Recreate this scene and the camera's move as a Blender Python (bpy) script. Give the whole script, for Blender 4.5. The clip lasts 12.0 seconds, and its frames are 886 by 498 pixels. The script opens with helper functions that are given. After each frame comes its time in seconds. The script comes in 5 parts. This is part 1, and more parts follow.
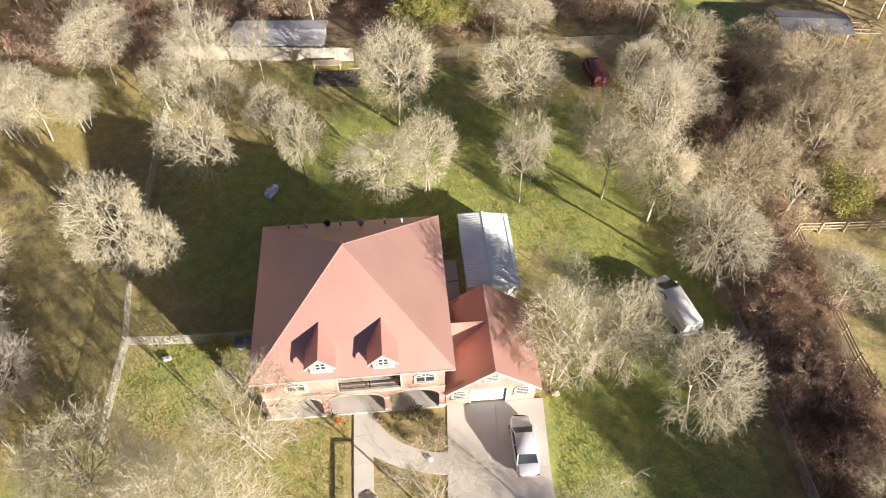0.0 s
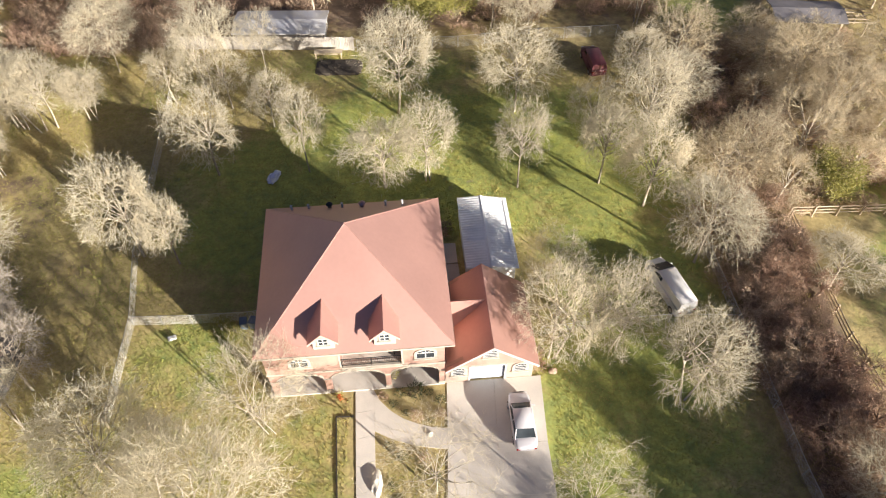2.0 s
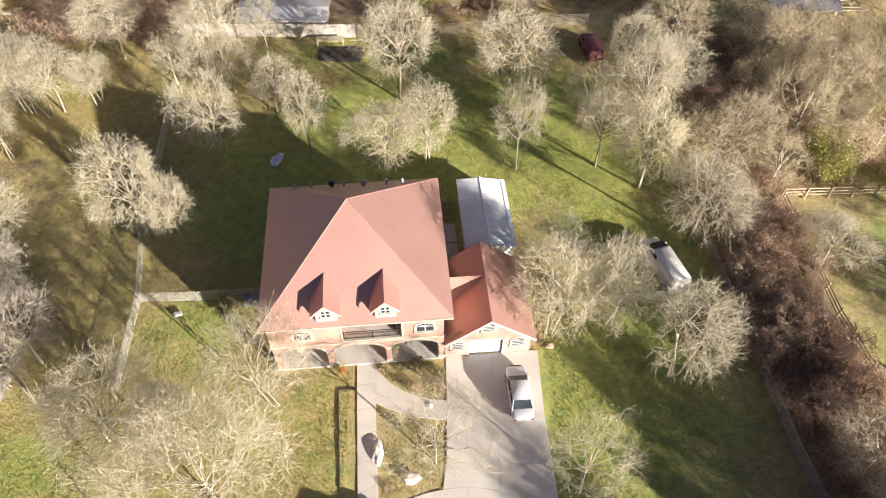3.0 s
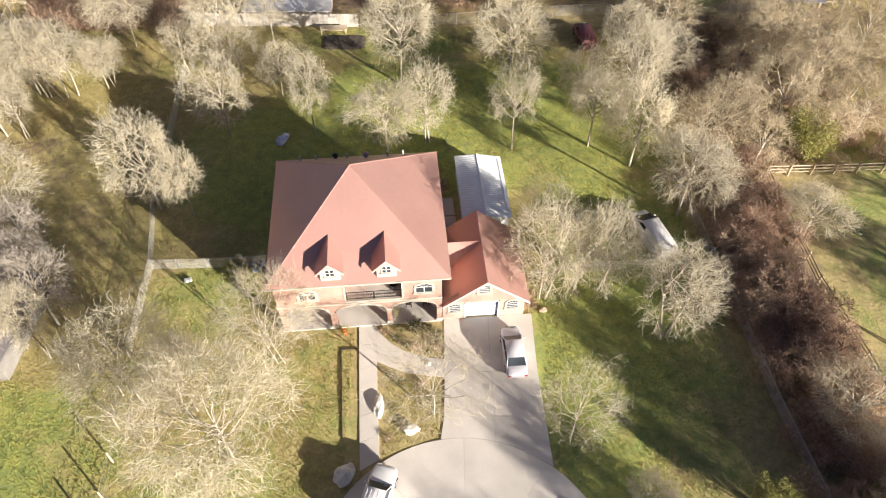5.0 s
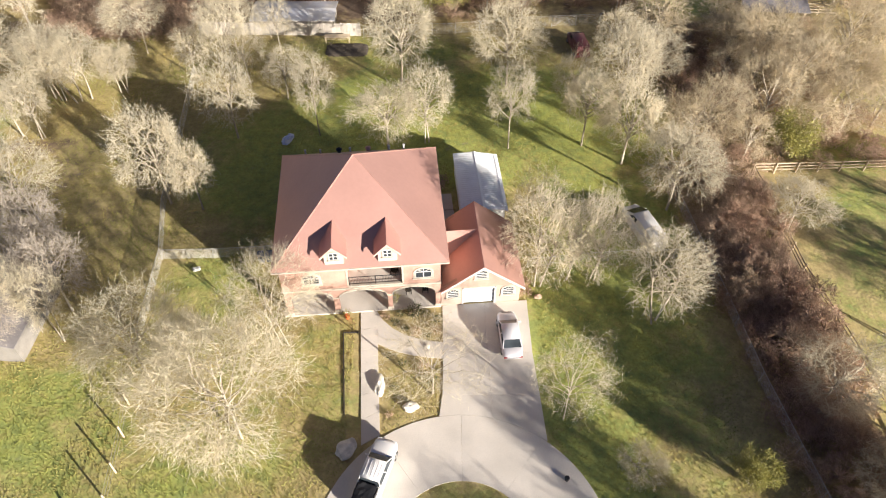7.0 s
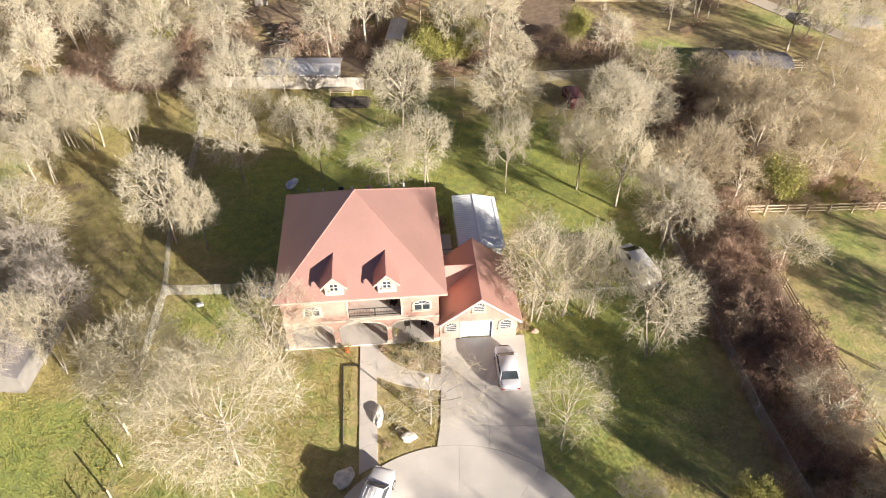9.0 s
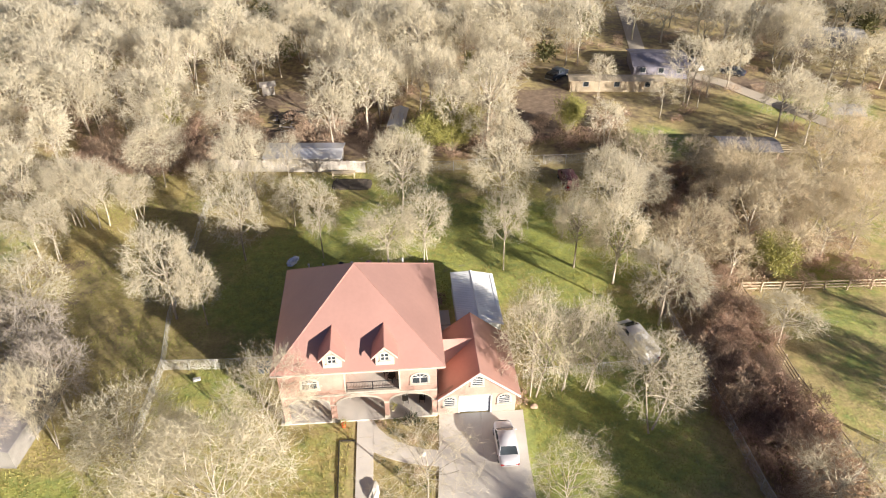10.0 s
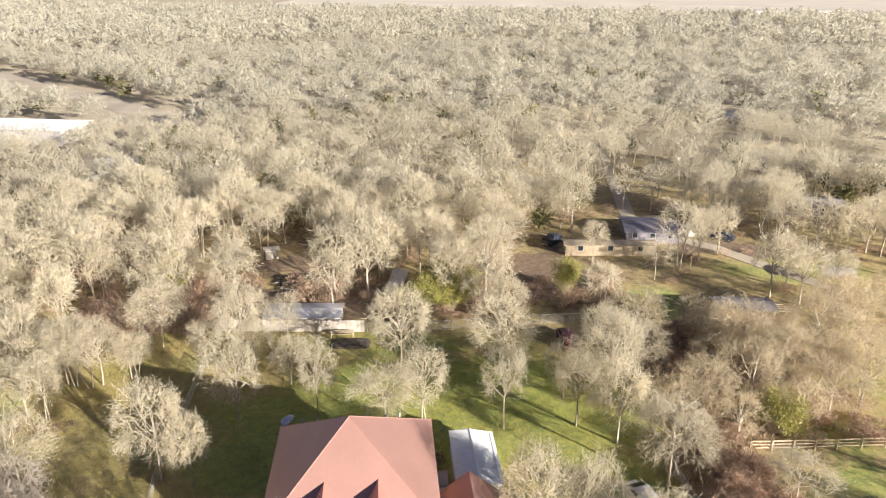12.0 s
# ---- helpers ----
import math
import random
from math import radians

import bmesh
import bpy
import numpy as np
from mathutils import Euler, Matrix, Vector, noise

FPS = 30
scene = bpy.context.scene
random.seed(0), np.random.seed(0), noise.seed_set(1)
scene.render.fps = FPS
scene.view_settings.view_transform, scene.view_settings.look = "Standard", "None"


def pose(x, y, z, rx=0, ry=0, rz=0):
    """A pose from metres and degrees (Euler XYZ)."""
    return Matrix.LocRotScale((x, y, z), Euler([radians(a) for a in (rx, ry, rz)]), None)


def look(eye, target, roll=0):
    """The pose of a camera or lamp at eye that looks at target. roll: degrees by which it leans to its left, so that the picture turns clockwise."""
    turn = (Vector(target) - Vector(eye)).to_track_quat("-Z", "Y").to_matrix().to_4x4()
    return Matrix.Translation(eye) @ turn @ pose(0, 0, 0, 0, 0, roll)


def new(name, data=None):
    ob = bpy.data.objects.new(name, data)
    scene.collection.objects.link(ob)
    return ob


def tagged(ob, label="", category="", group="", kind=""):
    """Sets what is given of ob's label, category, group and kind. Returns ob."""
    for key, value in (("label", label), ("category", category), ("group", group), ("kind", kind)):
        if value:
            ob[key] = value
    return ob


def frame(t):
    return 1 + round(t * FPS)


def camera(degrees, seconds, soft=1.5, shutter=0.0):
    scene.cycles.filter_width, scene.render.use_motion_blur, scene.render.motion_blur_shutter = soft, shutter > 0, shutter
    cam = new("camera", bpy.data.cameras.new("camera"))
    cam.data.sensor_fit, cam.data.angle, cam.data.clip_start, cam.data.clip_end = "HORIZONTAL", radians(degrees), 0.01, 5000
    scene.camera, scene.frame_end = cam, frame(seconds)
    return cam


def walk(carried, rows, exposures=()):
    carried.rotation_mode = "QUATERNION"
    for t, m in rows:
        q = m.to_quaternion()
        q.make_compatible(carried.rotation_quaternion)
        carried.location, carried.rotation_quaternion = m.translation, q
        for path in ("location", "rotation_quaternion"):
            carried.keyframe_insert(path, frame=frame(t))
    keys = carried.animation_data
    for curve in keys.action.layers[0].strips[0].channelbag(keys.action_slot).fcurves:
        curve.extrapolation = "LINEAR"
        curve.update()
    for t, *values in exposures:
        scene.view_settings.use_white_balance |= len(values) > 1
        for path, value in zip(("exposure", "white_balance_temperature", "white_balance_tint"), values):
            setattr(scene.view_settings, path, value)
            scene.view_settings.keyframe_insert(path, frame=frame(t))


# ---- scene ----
EXPOSURE0 = 1.45
SUN_EL, SUN_POWER, SUN_COLOR, SKY_POWER = radians(15.5), 5.0, (1.0, 0.92, 0.81), 0.0195
cam = camera(64.0, 12.0, soft=1.1)
PATH = [
    (0, (0.14, -0.56, 52.57), (0.13, 12.08, 37.07), -0.07),
    (0.5, (0.13, -0.73, 52.52), (0.12, 11.92, 37.03), -0.05),
    (1, (0.13, -1.13, 52.49), (0.12, 11.52, 37.00), -0.03),
    (1.5, (0.12, -1.68, 52.53), (0.13, 10.96, 37.03), -0.00),
    (2, (0.13, -2.52, 52.56), (0.13, 10.10, 37.04), -0.07),
    (2.5, (0.17, -3.60, 52.55), (0.16, 9.00, 37.02), -0.04),
    (3, (0.24, -4.80, 52.57), (0.22, 7.78, 37.02), -0.08),
    (3.5, (0.29, -6.07, 52.58), (0.26, 6.49, 37.02), -0.08),
    (3.7, (0.30, -6.56, 52.56), (0.28, 6.01, 37.00), -0.08),
    (4.4, (0.35, -8.26, 52.50), (0.33, 4.30, 36.94), -0.05),
    (4.7, (0.38, -8.99, 52.47), (0.36, 3.63, 36.95), -0.02),
    (5, (0.40, -9.72, 52.44), (0.38, 3.11, 37.10), 0.01),
    (5.3, (0.42, -10.45, 52.41), (0.40, 2.72, 37.37), 0.04),
    (5.5, (0.43, -10.94, 52.39), (0.42, 2.45, 37.54), 0.05),
    (6, (0.47, -12.03, 52.35), (0.45, 1.39, 37.52), 0.02),
    (6.5, (0.54, -13.08, 52.33), (0.51, 0.33, 37.49), 0.01),
    (7, (0.59, -14.03, 52.27), (0.55, -0.65, 37.40), -0.01),
    (7.2, (0.62, -14.41, 52.24), (0.56, -1.05, 37.36), -0.08),
    (7.8, (0.70, -15.40, 51.88), (0.64, -2.03, 37.00), -0.05),
    (8.2, (0.75, -16.05, 51.64), (0.70, -2.57, 36.86), -0.06),
    (8.5, (0.80, -16.54, 51.46), (0.74, -2.68, 37.04), -0.07),
    (8.8, (0.85, -17.04, 51.28), (0.78, -2.64, 37.40), -0.08),
    (9, (0.90, -17.34, 51.22), (0.81, -2.60, 37.71), -0.09),
    (9.5, (1.05, -18.09, 50.95), (0.93, -2.53, 38.38), -0.10),
    (10, (1.18, -18.90, 50.45), (1.05, -2.55, 38.92), -0.12),
    (10.5, (1.28, -19.53, 49.92), (1.13, -2.49, 39.46), -0.13),
    (11, (1.34, -20.04, 49.46), (1.20, -2.39, 40.05), -0.15),
    (11.5, (1.38, -20.04, 49.13), (1.24, -1.77, 41.00), -0.16),
    (12, (1.40, -20.06, 48.85), (1.26, -1.43, 41.59), -0.18),
]
walk(cam, [(t, look(eye, target, roll)) for t, eye, target, roll in PATH], exposures=[(0, EXPOSURE0), (12, EXPOSURE0)])

# ---- light ----
SUN_TO = Vector((0.743 * math.cos(SUN_EL), -0.669 * math.cos(SUN_EL), math.sin(SUN_EL)))
world = bpy.data.worlds.new("sky")
scene.world = world
world.use_nodes = True
wn = world.node_tree
sky = wn.nodes.new("ShaderNodeTexSky")
sky.sky_type, sky.sun_disc = "NISHITA", False
sky.sun_elevation, sky.sun_rotation = SUN_EL, math.atan2(0.743, -0.669)
sky.air_density, sky.dust_density, sky.ozone_density = 1.0, 0.7, 3.0
warm = wn.nodes.new("ShaderNodeMix")
warm.data_type, warm.blend_type = "RGBA", "MULTIPLY"
warm.inputs[0].default_value, warm.inputs[7].default_value = 1.0, (0.97, 1.0, 1.32, 1)
wn.links.new(sky.outputs[0], warm.inputs[6])
wn.links.new(warm.outputs[2], wn.nodes["Background"].inputs[0])
wn.nodes["Background"].inputs[1].default_value = SKY_POWER
sun = new("sun", bpy.data.lights.new("sun", "SUN"))
sun.data.energy, sun.data.angle, sun.data.color = SUN_POWER, radians(0.6), SUN_COLOR
sun.matrix_world = look(SUN_TO * 200, (0, 0, 0))


# ---- materials ----
def material(name, color, rough=0.7, metal=0.0, coarse=0.5, fine=12.0, vary=0.18, grain=0.12, bump=0.2, tint=None, island=0.0, per_object=0.0, coat=0.0):
    """A surface whose colour varies at two scales, with fine relief. tint: a second colour for patches."""
    m = bpy.data.materials.new(name)
    m.use_nodes = True
    nt = m.node_tree
    add, join = nt.nodes.new, nt.links.new
    bsdf = nt.nodes["Principled BSDF"]
    bsdf.inputs["Roughness"].default_value, bsdf.inputs["Metallic"].default_value = rough, metal
    bsdf.inputs["Coat Weight"].default_value = coat
    at = add("ShaderNodeTexCoord")
    big, small = add("ShaderNodeTexNoise"), add("ShaderNodeTexNoise")
    big.inputs["Scale"].default_value, small.inputs["Scale"].default_value = coarse, fine
    big.inputs["Detail"].default_value, small.inputs["Detail"].default_value = 4, 3
    for n in (big, small):
        join(at.outputs["Object"], n.inputs["Vector"])
    mix = add("ShaderNodeMix")
    mix.data_type = "RGBA"
    other = tint or [c * (1 - 2 * vary) for c in color]
    mix.inputs[6].default_value, mix.inputs[7].default_value = (*color, 1), (*other, 1)
    spread = add("ShaderNodeMapRange")
    spread.inputs[1].default_value, spread.inputs[2].default_value = 0.35, 0.68
    join(big.outputs[0], spread.inputs[0])
    join(spread.outputs[0], mix.inputs[0])
    value = add("ShaderNodeMath")
    value.operation = "MULTIPLY_ADD"
    value.inputs[1].default_value, value.inputs[2].default_value = 2 * grain, 1 - grain
    join(small.outputs[0], value.inputs[0])
    last = value.outputs[0]
    for amount, node, socket in ((island, "ShaderNodeNewGeometry", "Random Per Island"), (per_object, "ShaderNodeObjectInfo", "Random")):
        if amount:
            src, by, times = add(node), add("ShaderNodeMath"), add("ShaderNodeMath")
            by.operation, times.operation = "MULTIPLY_ADD", "MULTIPLY"
            by.inputs[1].default_value, by.inputs[2].default_value = 2 * amount, 1 - amount
            join(src.outputs[socket], by.inputs[0])
            join(last, times.inputs[0]), join(by.outputs[0], times.inputs[1])
            last = times.outputs[0]
    scaled = add("ShaderNodeVectorMath")
    scaled.operation = "SCALE"
    join(mix.outputs[2], scaled.inputs[0]), join(last, scaled.inputs[3])
    join(scaled.outputs[0], bsdf.inputs["Base Color"])
    if bump:
        b = add("ShaderNodeBump")
        b.inputs["Strength"].default_value, b.inputs["Distance"].default_value = bump, 0.04
        join(small.outputs[0], b.inputs["Height"]), join(b.outputs[0], bsdf.inputs["Normal"])
    return m


def glass_material(name, color, rough=0.08):
    m = material(name, color, rough, 0.0, 0.8, 5.0, 0.2, 0.1, 0.0)
    m.node_tree.nodes["Principled BSDF"].inputs["Specular IOR Level"].default_value = 0.22
    return m


def mesh_material(name, color, cover):
    """Chain-link wire: diamonds of wire with open air between."""
    m = material(name, color, 0.6, 0.0, 0.5, 8.0, 0.1, 0.1, 0.0)
    nt = m.node_tree
    add, join = nt.nodes.new, nt.links.new
    at, out, bsdf = add("ShaderNodeTexCoord"), nt.nodes["Material Output"], nt.nodes["Principled BSDF"]
    split = add("ShaderNodeSeparateXYZ")
    join(at.outputs["Object"], split.inputs[0])
    lines = []
    for sign in (1, -1):
        a, b, c, d = (add("ShaderNodeMath") for _ in range(4))
        a.operation, b.operation, c.operation, d.operation = "MULTIPLY_ADD", "MULTIPLY", "FRACT", "LESS_THAN"
        a.inputs[1].default_value = sign
        join(split.outputs[2], a.inputs[0]), join(split.outputs[0], a.inputs[2])
        b.inputs[1].default_value, d.inputs[1].default_value = 12.0, cover
        join(a.outputs[0], b.inputs[0]), join(b.outputs[0], c.inputs[0]), join(c.outputs[0], d.inputs[0])
        lines.append(d.outputs[0])
    both = add("ShaderNodeMath")
    both.operation = "MAXIMUM"
    join(lines[0], both.inputs[0]), join(lines[1], both.inputs[1])
    clear, mix = add("ShaderNodeBsdfTransparent"), add("ShaderNodeMixShader")
    join(both.outputs[0], mix.inputs[0]), join(clear.outputs[0], mix.inputs[1]), join(bsdf.outputs[0], mix.inputs[2])
    join(mix.outputs[0], out.inputs["Surface"])
    return m


def translucent(m, share):
    """Fine twigs and leaves pass part of the light on."""
    nt = m.node_tree
    bsdf, out = nt.nodes["Principled BSDF"], nt.nodes["Material Output"]
    t, mix = nt.nodes.new("ShaderNodeBsdfTranslucent"), nt.nodes.new("ShaderNodeMixShader")
    nt.links.new(bsdf.inputs["Base Color"].links[0].from_socket, t.inputs["Color"])
    mix.inputs[0].default_value = share
    nt.links.new(bsdf.outputs[0], mix.inputs[1]), nt.links.new(t.outputs[0], mix.inputs[2]), nt.links.new(mix.outputs[0], out.inputs["Surface"])
    return m


ROOF = material("red_painted_metal_roof", (0.58, 0.335, 0.285), 0.45, 0.55, 0.25, 3.0, 0.04, 0.05, 0.03)
ROOF.node_tree.nodes["Principled BSDF"].inputs["Specular IOR Level"].default_value = 0.3
BRICK = material("salmon_brick", (0.49, 0.305, 0.245), 0.85, 0, 0.9, 9.0, 0.12, 0.2, 0.3)
SALMON = material("pale_salmon_render", (0.47, 0.345, 0.285), 0.85, 0, 0.9, 9.0, 0.1, 0.12, 0.2)
CREAM = material("cream_stone_trim", (0.52, 0.46, 0.385), 0.8, 0, 1.5, 14, 0.08, 0.1, 0.2)
WHITE = material("white_paint", (0.58, 0.57, 0.56), 0.5, 0, 1.0, 6, 0.05, 0.06, 0.05)
DOORWHITE = material("cool_white_door_paint", (0.66, 0.70, 0.77), 0.45, 0, 1.0, 6, 0.04, 0.05, 0.03)
GLASS = glass_material("dark_window_glass", (0.05, 0.06, 0.07))
BLACK = material("black_iron", (0.025, 0.025, 0.028), 0.5, 0.3, 2, 12, 0.1, 0.15, 0.1)
CONCRETE = material("pale_concrete", (0.69, 0.63, 0.565), 0.9, 0, 0.22, 10, 0.11, 0.1, 0.15, per_object=0.03)
PATCH_BROWN = material("dark_brown_ground", (0.1, 0.08, 0.062), 0.95, 0, 0.8, 9, 0.25, 0.25, 0.6)
BARK = material("grey_brown_bark", (0.5, 0.43, 0.34), 0.9, 0, 1.2, 10, 0.2, 0.25, 0.4, per_object=0.1)
TWIG = translucent(material("pale_bare_twigs", (0.74, 0.67, 0.52), 0.85, 0, 0.6, 5, 0.1, 0.15, 0, island=0.15, per_object=0.1), 0.52)
TWIG_WARM = translucent(material("warm_brown_bare_twigs", (0.70, 0.60, 0.43), 0.85, 0, 0.6, 5, 0.1, 0.15, 0, island=0.15, per_object=0.12), 0.5)
# cooler and more even than near twigs: distance haze put into the colour
TWIG_FAR = translucent(material("far_twigs_haze_toned", (0.69, 0.65, 0.54), 0.85, 0, 0.03, 0.4, 0.08, 0.1, 0, island=0.04), 0.65)
TWIG_MID = translucent(material("pale_bare_twigs_of_the_wood", (0.70, 0.64, 0.505), 0.85, 0, 0.03, 0.4, 0.1, 0.15, 0, island=0.1), 0.58)
TWIG_GREY = translucent(material("grey_brown_bare_twigs", (0.52, 0.455, 0.385), 0.85, 0, 0.6, 5, 0.1, 0.15, 0, island=0.15, per_object=0.1), 0.35)
BRUSH = translucent(material("brown_brush_twigs", (0.40, 0.265, 0.195), 0.9, 0, 0.25, 3, 0.2, 0.2, 0, tint=(0.52, 0.40, 0.29), island=0.4), 0.2)
LEAF = translucent(material("yellow_green_leaves", (0.40, 0.375, 0.11), 0.7, 0, 0.6, 4, 0.2, 0.2, 0, island=0.3, per_object=0.1), 0.2)
GRASS = translucent(material("grass_blades", (0.325, 0.355, 0.09), 0.8, 0, 0.12, 3, 0.2, 0.2, 0, tint=(0.44, 0.355, 0.135), island=0.2), 0.4)
GALV = material("galvanised_steel", (0.55, 0.54, 0.52), 0.4, 0.7, 1, 8, 0.1, 0.1, 0.1)
LINK = mesh_material("chain_link_wire", (0.74, 0.71, 0.67), 0.17)
LINK_THIN = mesh_material("thin_chain_link_wire", (0.55, 0.53, 0.5), 0.08)
LINK_MID = mesh_material("grey_chain_link_wire", (0.62, 0.6, 0.62), 0.13)
TIN = material("white_ribbed_tin", (0.86, 0.87, 0.89), 0.45, 0.0, 0.4, 6, 0.08, 0.06, 0.05)
BLUETIN = material("weathered_blue_grey_tin", (0.52, 0.53, 0.60), 0.5, 0.2, 0.35, 5, 0.2, 0.12, 0.05, tint=(0.62, 0.60, 0.58))
PALEROOF = material("pale_grey_roofing", (0.44, 0.42, 0.41), 0.7, 0, 0.4, 6, 0.12, 0.1, 0.1)
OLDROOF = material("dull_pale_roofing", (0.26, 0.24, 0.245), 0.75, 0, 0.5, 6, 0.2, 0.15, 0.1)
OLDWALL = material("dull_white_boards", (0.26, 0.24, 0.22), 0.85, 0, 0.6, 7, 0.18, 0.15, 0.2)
GREYTIN = material("dull_grey_tin", (0.25, 0.235, 0.25), 0.6, 0.1, 0.4, 6, 0.18, 0.12, 0.1)
STUBBLE = material("pale_stubble", (0.74, 0.66, 0.55), 0.95, 0, 0.012, 0.2, 0.08, 0.08, 0.1)
DARKTIN = material("dark_grey_roofing", (0.23, 0.215, 0.26), 0.7, 0, 0.4, 6, 0.15, 0.12, 0.1)
BOARD = material("weathered_grey_boards", (0.54, 0.49, 0.435), 0.85, 0, 0.8, 9, 0.15, 0.15, 0.3, per_object=0.12)
RAILWOOD = material("pale_weathered_rail_wood", (0.55, 0.45, 0.32), 0.85, 0, 0.8, 9, 0.15, 0.15, 0.3, per_object=0.08)
ROCK = material("pale_limestone", (0.74, 0.69, 0.61), 0.9, 0, 1.5, 8, 0.15, 0.15, 0.5)
SILVER = material("silver_car_paint", (0.62, 0.60, 0.63), 0.35, 0.08, 0.8, 8, 0.03, 0.03, 0, coat=0.6)
CARWHITE = material("white_car_paint", (0.78, 0.76, 0.75), 0.3, 0.0, 0.8, 8, 0.03, 0.03, 0, coat=0.6)
CARRED = material("dull_dark_red_car_paint", (0.17, 0.05, 0.06), 0.5, 0.0, 0.8, 8, 0.1, 0.06, 0, coat=0.2)
CARDARK = material("dark_blue_car_paint", (0.04, 0.05, 0.075), 0.3, 0.1, 0.8, 8, 0.1, 0.06, 0, coat=0.4)
RUBBER = material("black_rubber", (0.02, 0.02, 0.02), 0.8, 0, 3, 14, 0.1, 0.1, 0.1)
LAMPGLASS = material("clear_lamp_lens", (0.7, 0.7, 0.7), 0.15, 0, 2, 8, 0.05, 0.05, 0)
REDLENS = material("red_lamp_lens", (0.35, 0.02, 0.02), 0.2, 0, 2, 8, 0.05, 0.05, 0)
TARP = material("blue_tarp", (0.42, 0.5, 0.8), 0.5, 0, 1.5, 7, 0.2, 0.15, 0.3, tint=(0.85, 0.88, 0.92))
PLASTIC = material("grey_blue_plastic", (0.16, 0.2, 0.27), 0.5, 0, 2, 9, 0.1, 0.08, 0.1)
DARKWOOD = material("dark_stained_timber", (0.05, 0.04, 0.03), 0.85, 0, 1, 9, 0.2, 0.2, 0.3)
ORANGE = material("orange_plastic", (0.7, 0.12, 0.04), 0.5, 0, 2, 8, 0.08, 0.06, 0.05)
GRAVEL = material("pale_road_gravel", (0.56, 0.48, 0.38), 0.95, 0, 0.08, 2, 0.15, 0.15, 0.2)


def ground_material():
    m = material("winter_ground", (0.2, 0.17, 0.07), 0.95, 0, 0.35, 3.5, 0.2, 0.2, 0.6)
    m.node_tree.nodes["Bump"].inputs["Distance"].default_value = 0.075
    nt = m.node_tree
    add, join = nt.nodes.new, nt.links.new
    bsdf = nt.nodes["Principled BSDF"]
    at = add("ShaderNodeTexCoord")
    tones = {"tan": ((0.47, 0.38, 0.175), (0.34, 0.265, 0.12)), "green": ((0.415, 0.425, 0.11), (0.24, 0.29, 0.09)), "dirt": ((0.27, 0.195, 0.135), (0.16, 0.112, 0.078))}
    noises = []
    for scale in (0.16, 0.9, 3.6):
        n = add("ShaderNodeTexNoise")
        n.inputs["Scale"].default_value, n.inputs["Detail"].default_value, n.inputs["Roughness"].default_value = scale, 5, 0.65
        join(at.outputs["Object"], n.inputs["Vector"])
        noises.append(n)

    def blend(fac, a, b):
        x = add("ShaderNodeMix")
        x.data_type = "RGBA"
        join(fac, x.inputs[0])
        for i, s in ((6, a), (7, b)):
            if isinstance(s, tuple):
                x.inputs[i].default_value = (*s, 1)
            else:
                join(s, x.inputs[i])
        return x.outputs[2]

    def steep(socket, lo, hi):
        r = add("ShaderNodeMapRange")
        r.inputs[1].default_value, r.inputs[2].default_value = lo, hi
        join(socket, r.inputs[0])
        return r.outputs[0]

    patchy = steep(noises[1].outputs[0], 0.36, 0.66)
    col = {k: blend(patchy, *v) for k, v in tones.items()}

    def share(name):
        a = add("ShaderNodeAttribute")
        a.attribute_name = name
        s = add("ShaderNodeMath")
        s.operation = "ADD"
        t = add("ShaderNodeMath")
        t.operation = "MULTIPLY_ADD"
        t.inputs[1].default_value, t.inputs[2].default_value = 1.6, -0.8
        join(noises[0].outputs[0], t.inputs[0])
        join(a.outputs["Fac"], s.inputs[0]), join(t.outputs[0], s.inputs[1])
        u = add("ShaderNodeMath")
        u.operation = "ADD"
        v = add("ShaderNodeMath")
        v.operation = "MULTIPLY_ADD"
        v.inputs[1].default_value, v.inputs[2].default_value = 1.0, -0.5
        join(noises[1].outputs[0], v.inputs[0])
        join(s.outputs[0], u.inputs[0]), join(v.outputs[0], u.inputs[1])
        return steep(u.outputs[0], 0.28, 0.72)

    mixed = blend(share("dirt"), blend(share("green"), col["tan"], col["green"]), col["dirt"])
    # pale leaf litter, which also carries the haze over far ground
    mixed = blend(share("litter"), mixed, blend(patchy, (0.55, 0.47, 0.35), (0.42, 0.35, 0.25)))
    mul = add("ShaderNodeMath")
    mul.operation = "MULTIPLY_ADD"
    mul.inputs[1].default_value, mul.inputs[2].default_value = 1.5, 0.25
    join(noises[2].outputs[0], mul.inputs[0])
    sc = add("ShaderNodeVectorMath")
    sc.operation = "SCALE"
    join(mixed, sc.inputs[0]), join(mul.outputs[0], sc.inputs[3])
    join(sc.outputs[0], bsdf.inputs["Base Color"])
    return m


GROUND = ground_material()


# ---- mesh helpers ----
def link_mesh(name, bm, mat):
    me = bpy.data.meshes.new(name)
    bmesh.ops.recalc_face_normals(bm, faces=bm.faces[:])
    bm.to_mesh(me)
    bm.free()
    me.materials.append(mat)
    return me


def part(name, bm, mat, parent=None, label="", place=None):
    ob = new(name, link_mesh(name, bm, mat) if isinstance(bm, bmesh.types.BMesh) else bm)
    ob.parent = parent
    if place is not None:
        ob.matrix_basis = place
    return tagged(ob, label)


def thing(name, place, label, category, group="", kind=""):
    ob = new(name)
    ob.matrix_basis = place
    return tagged(ob, label, category, group, kind)


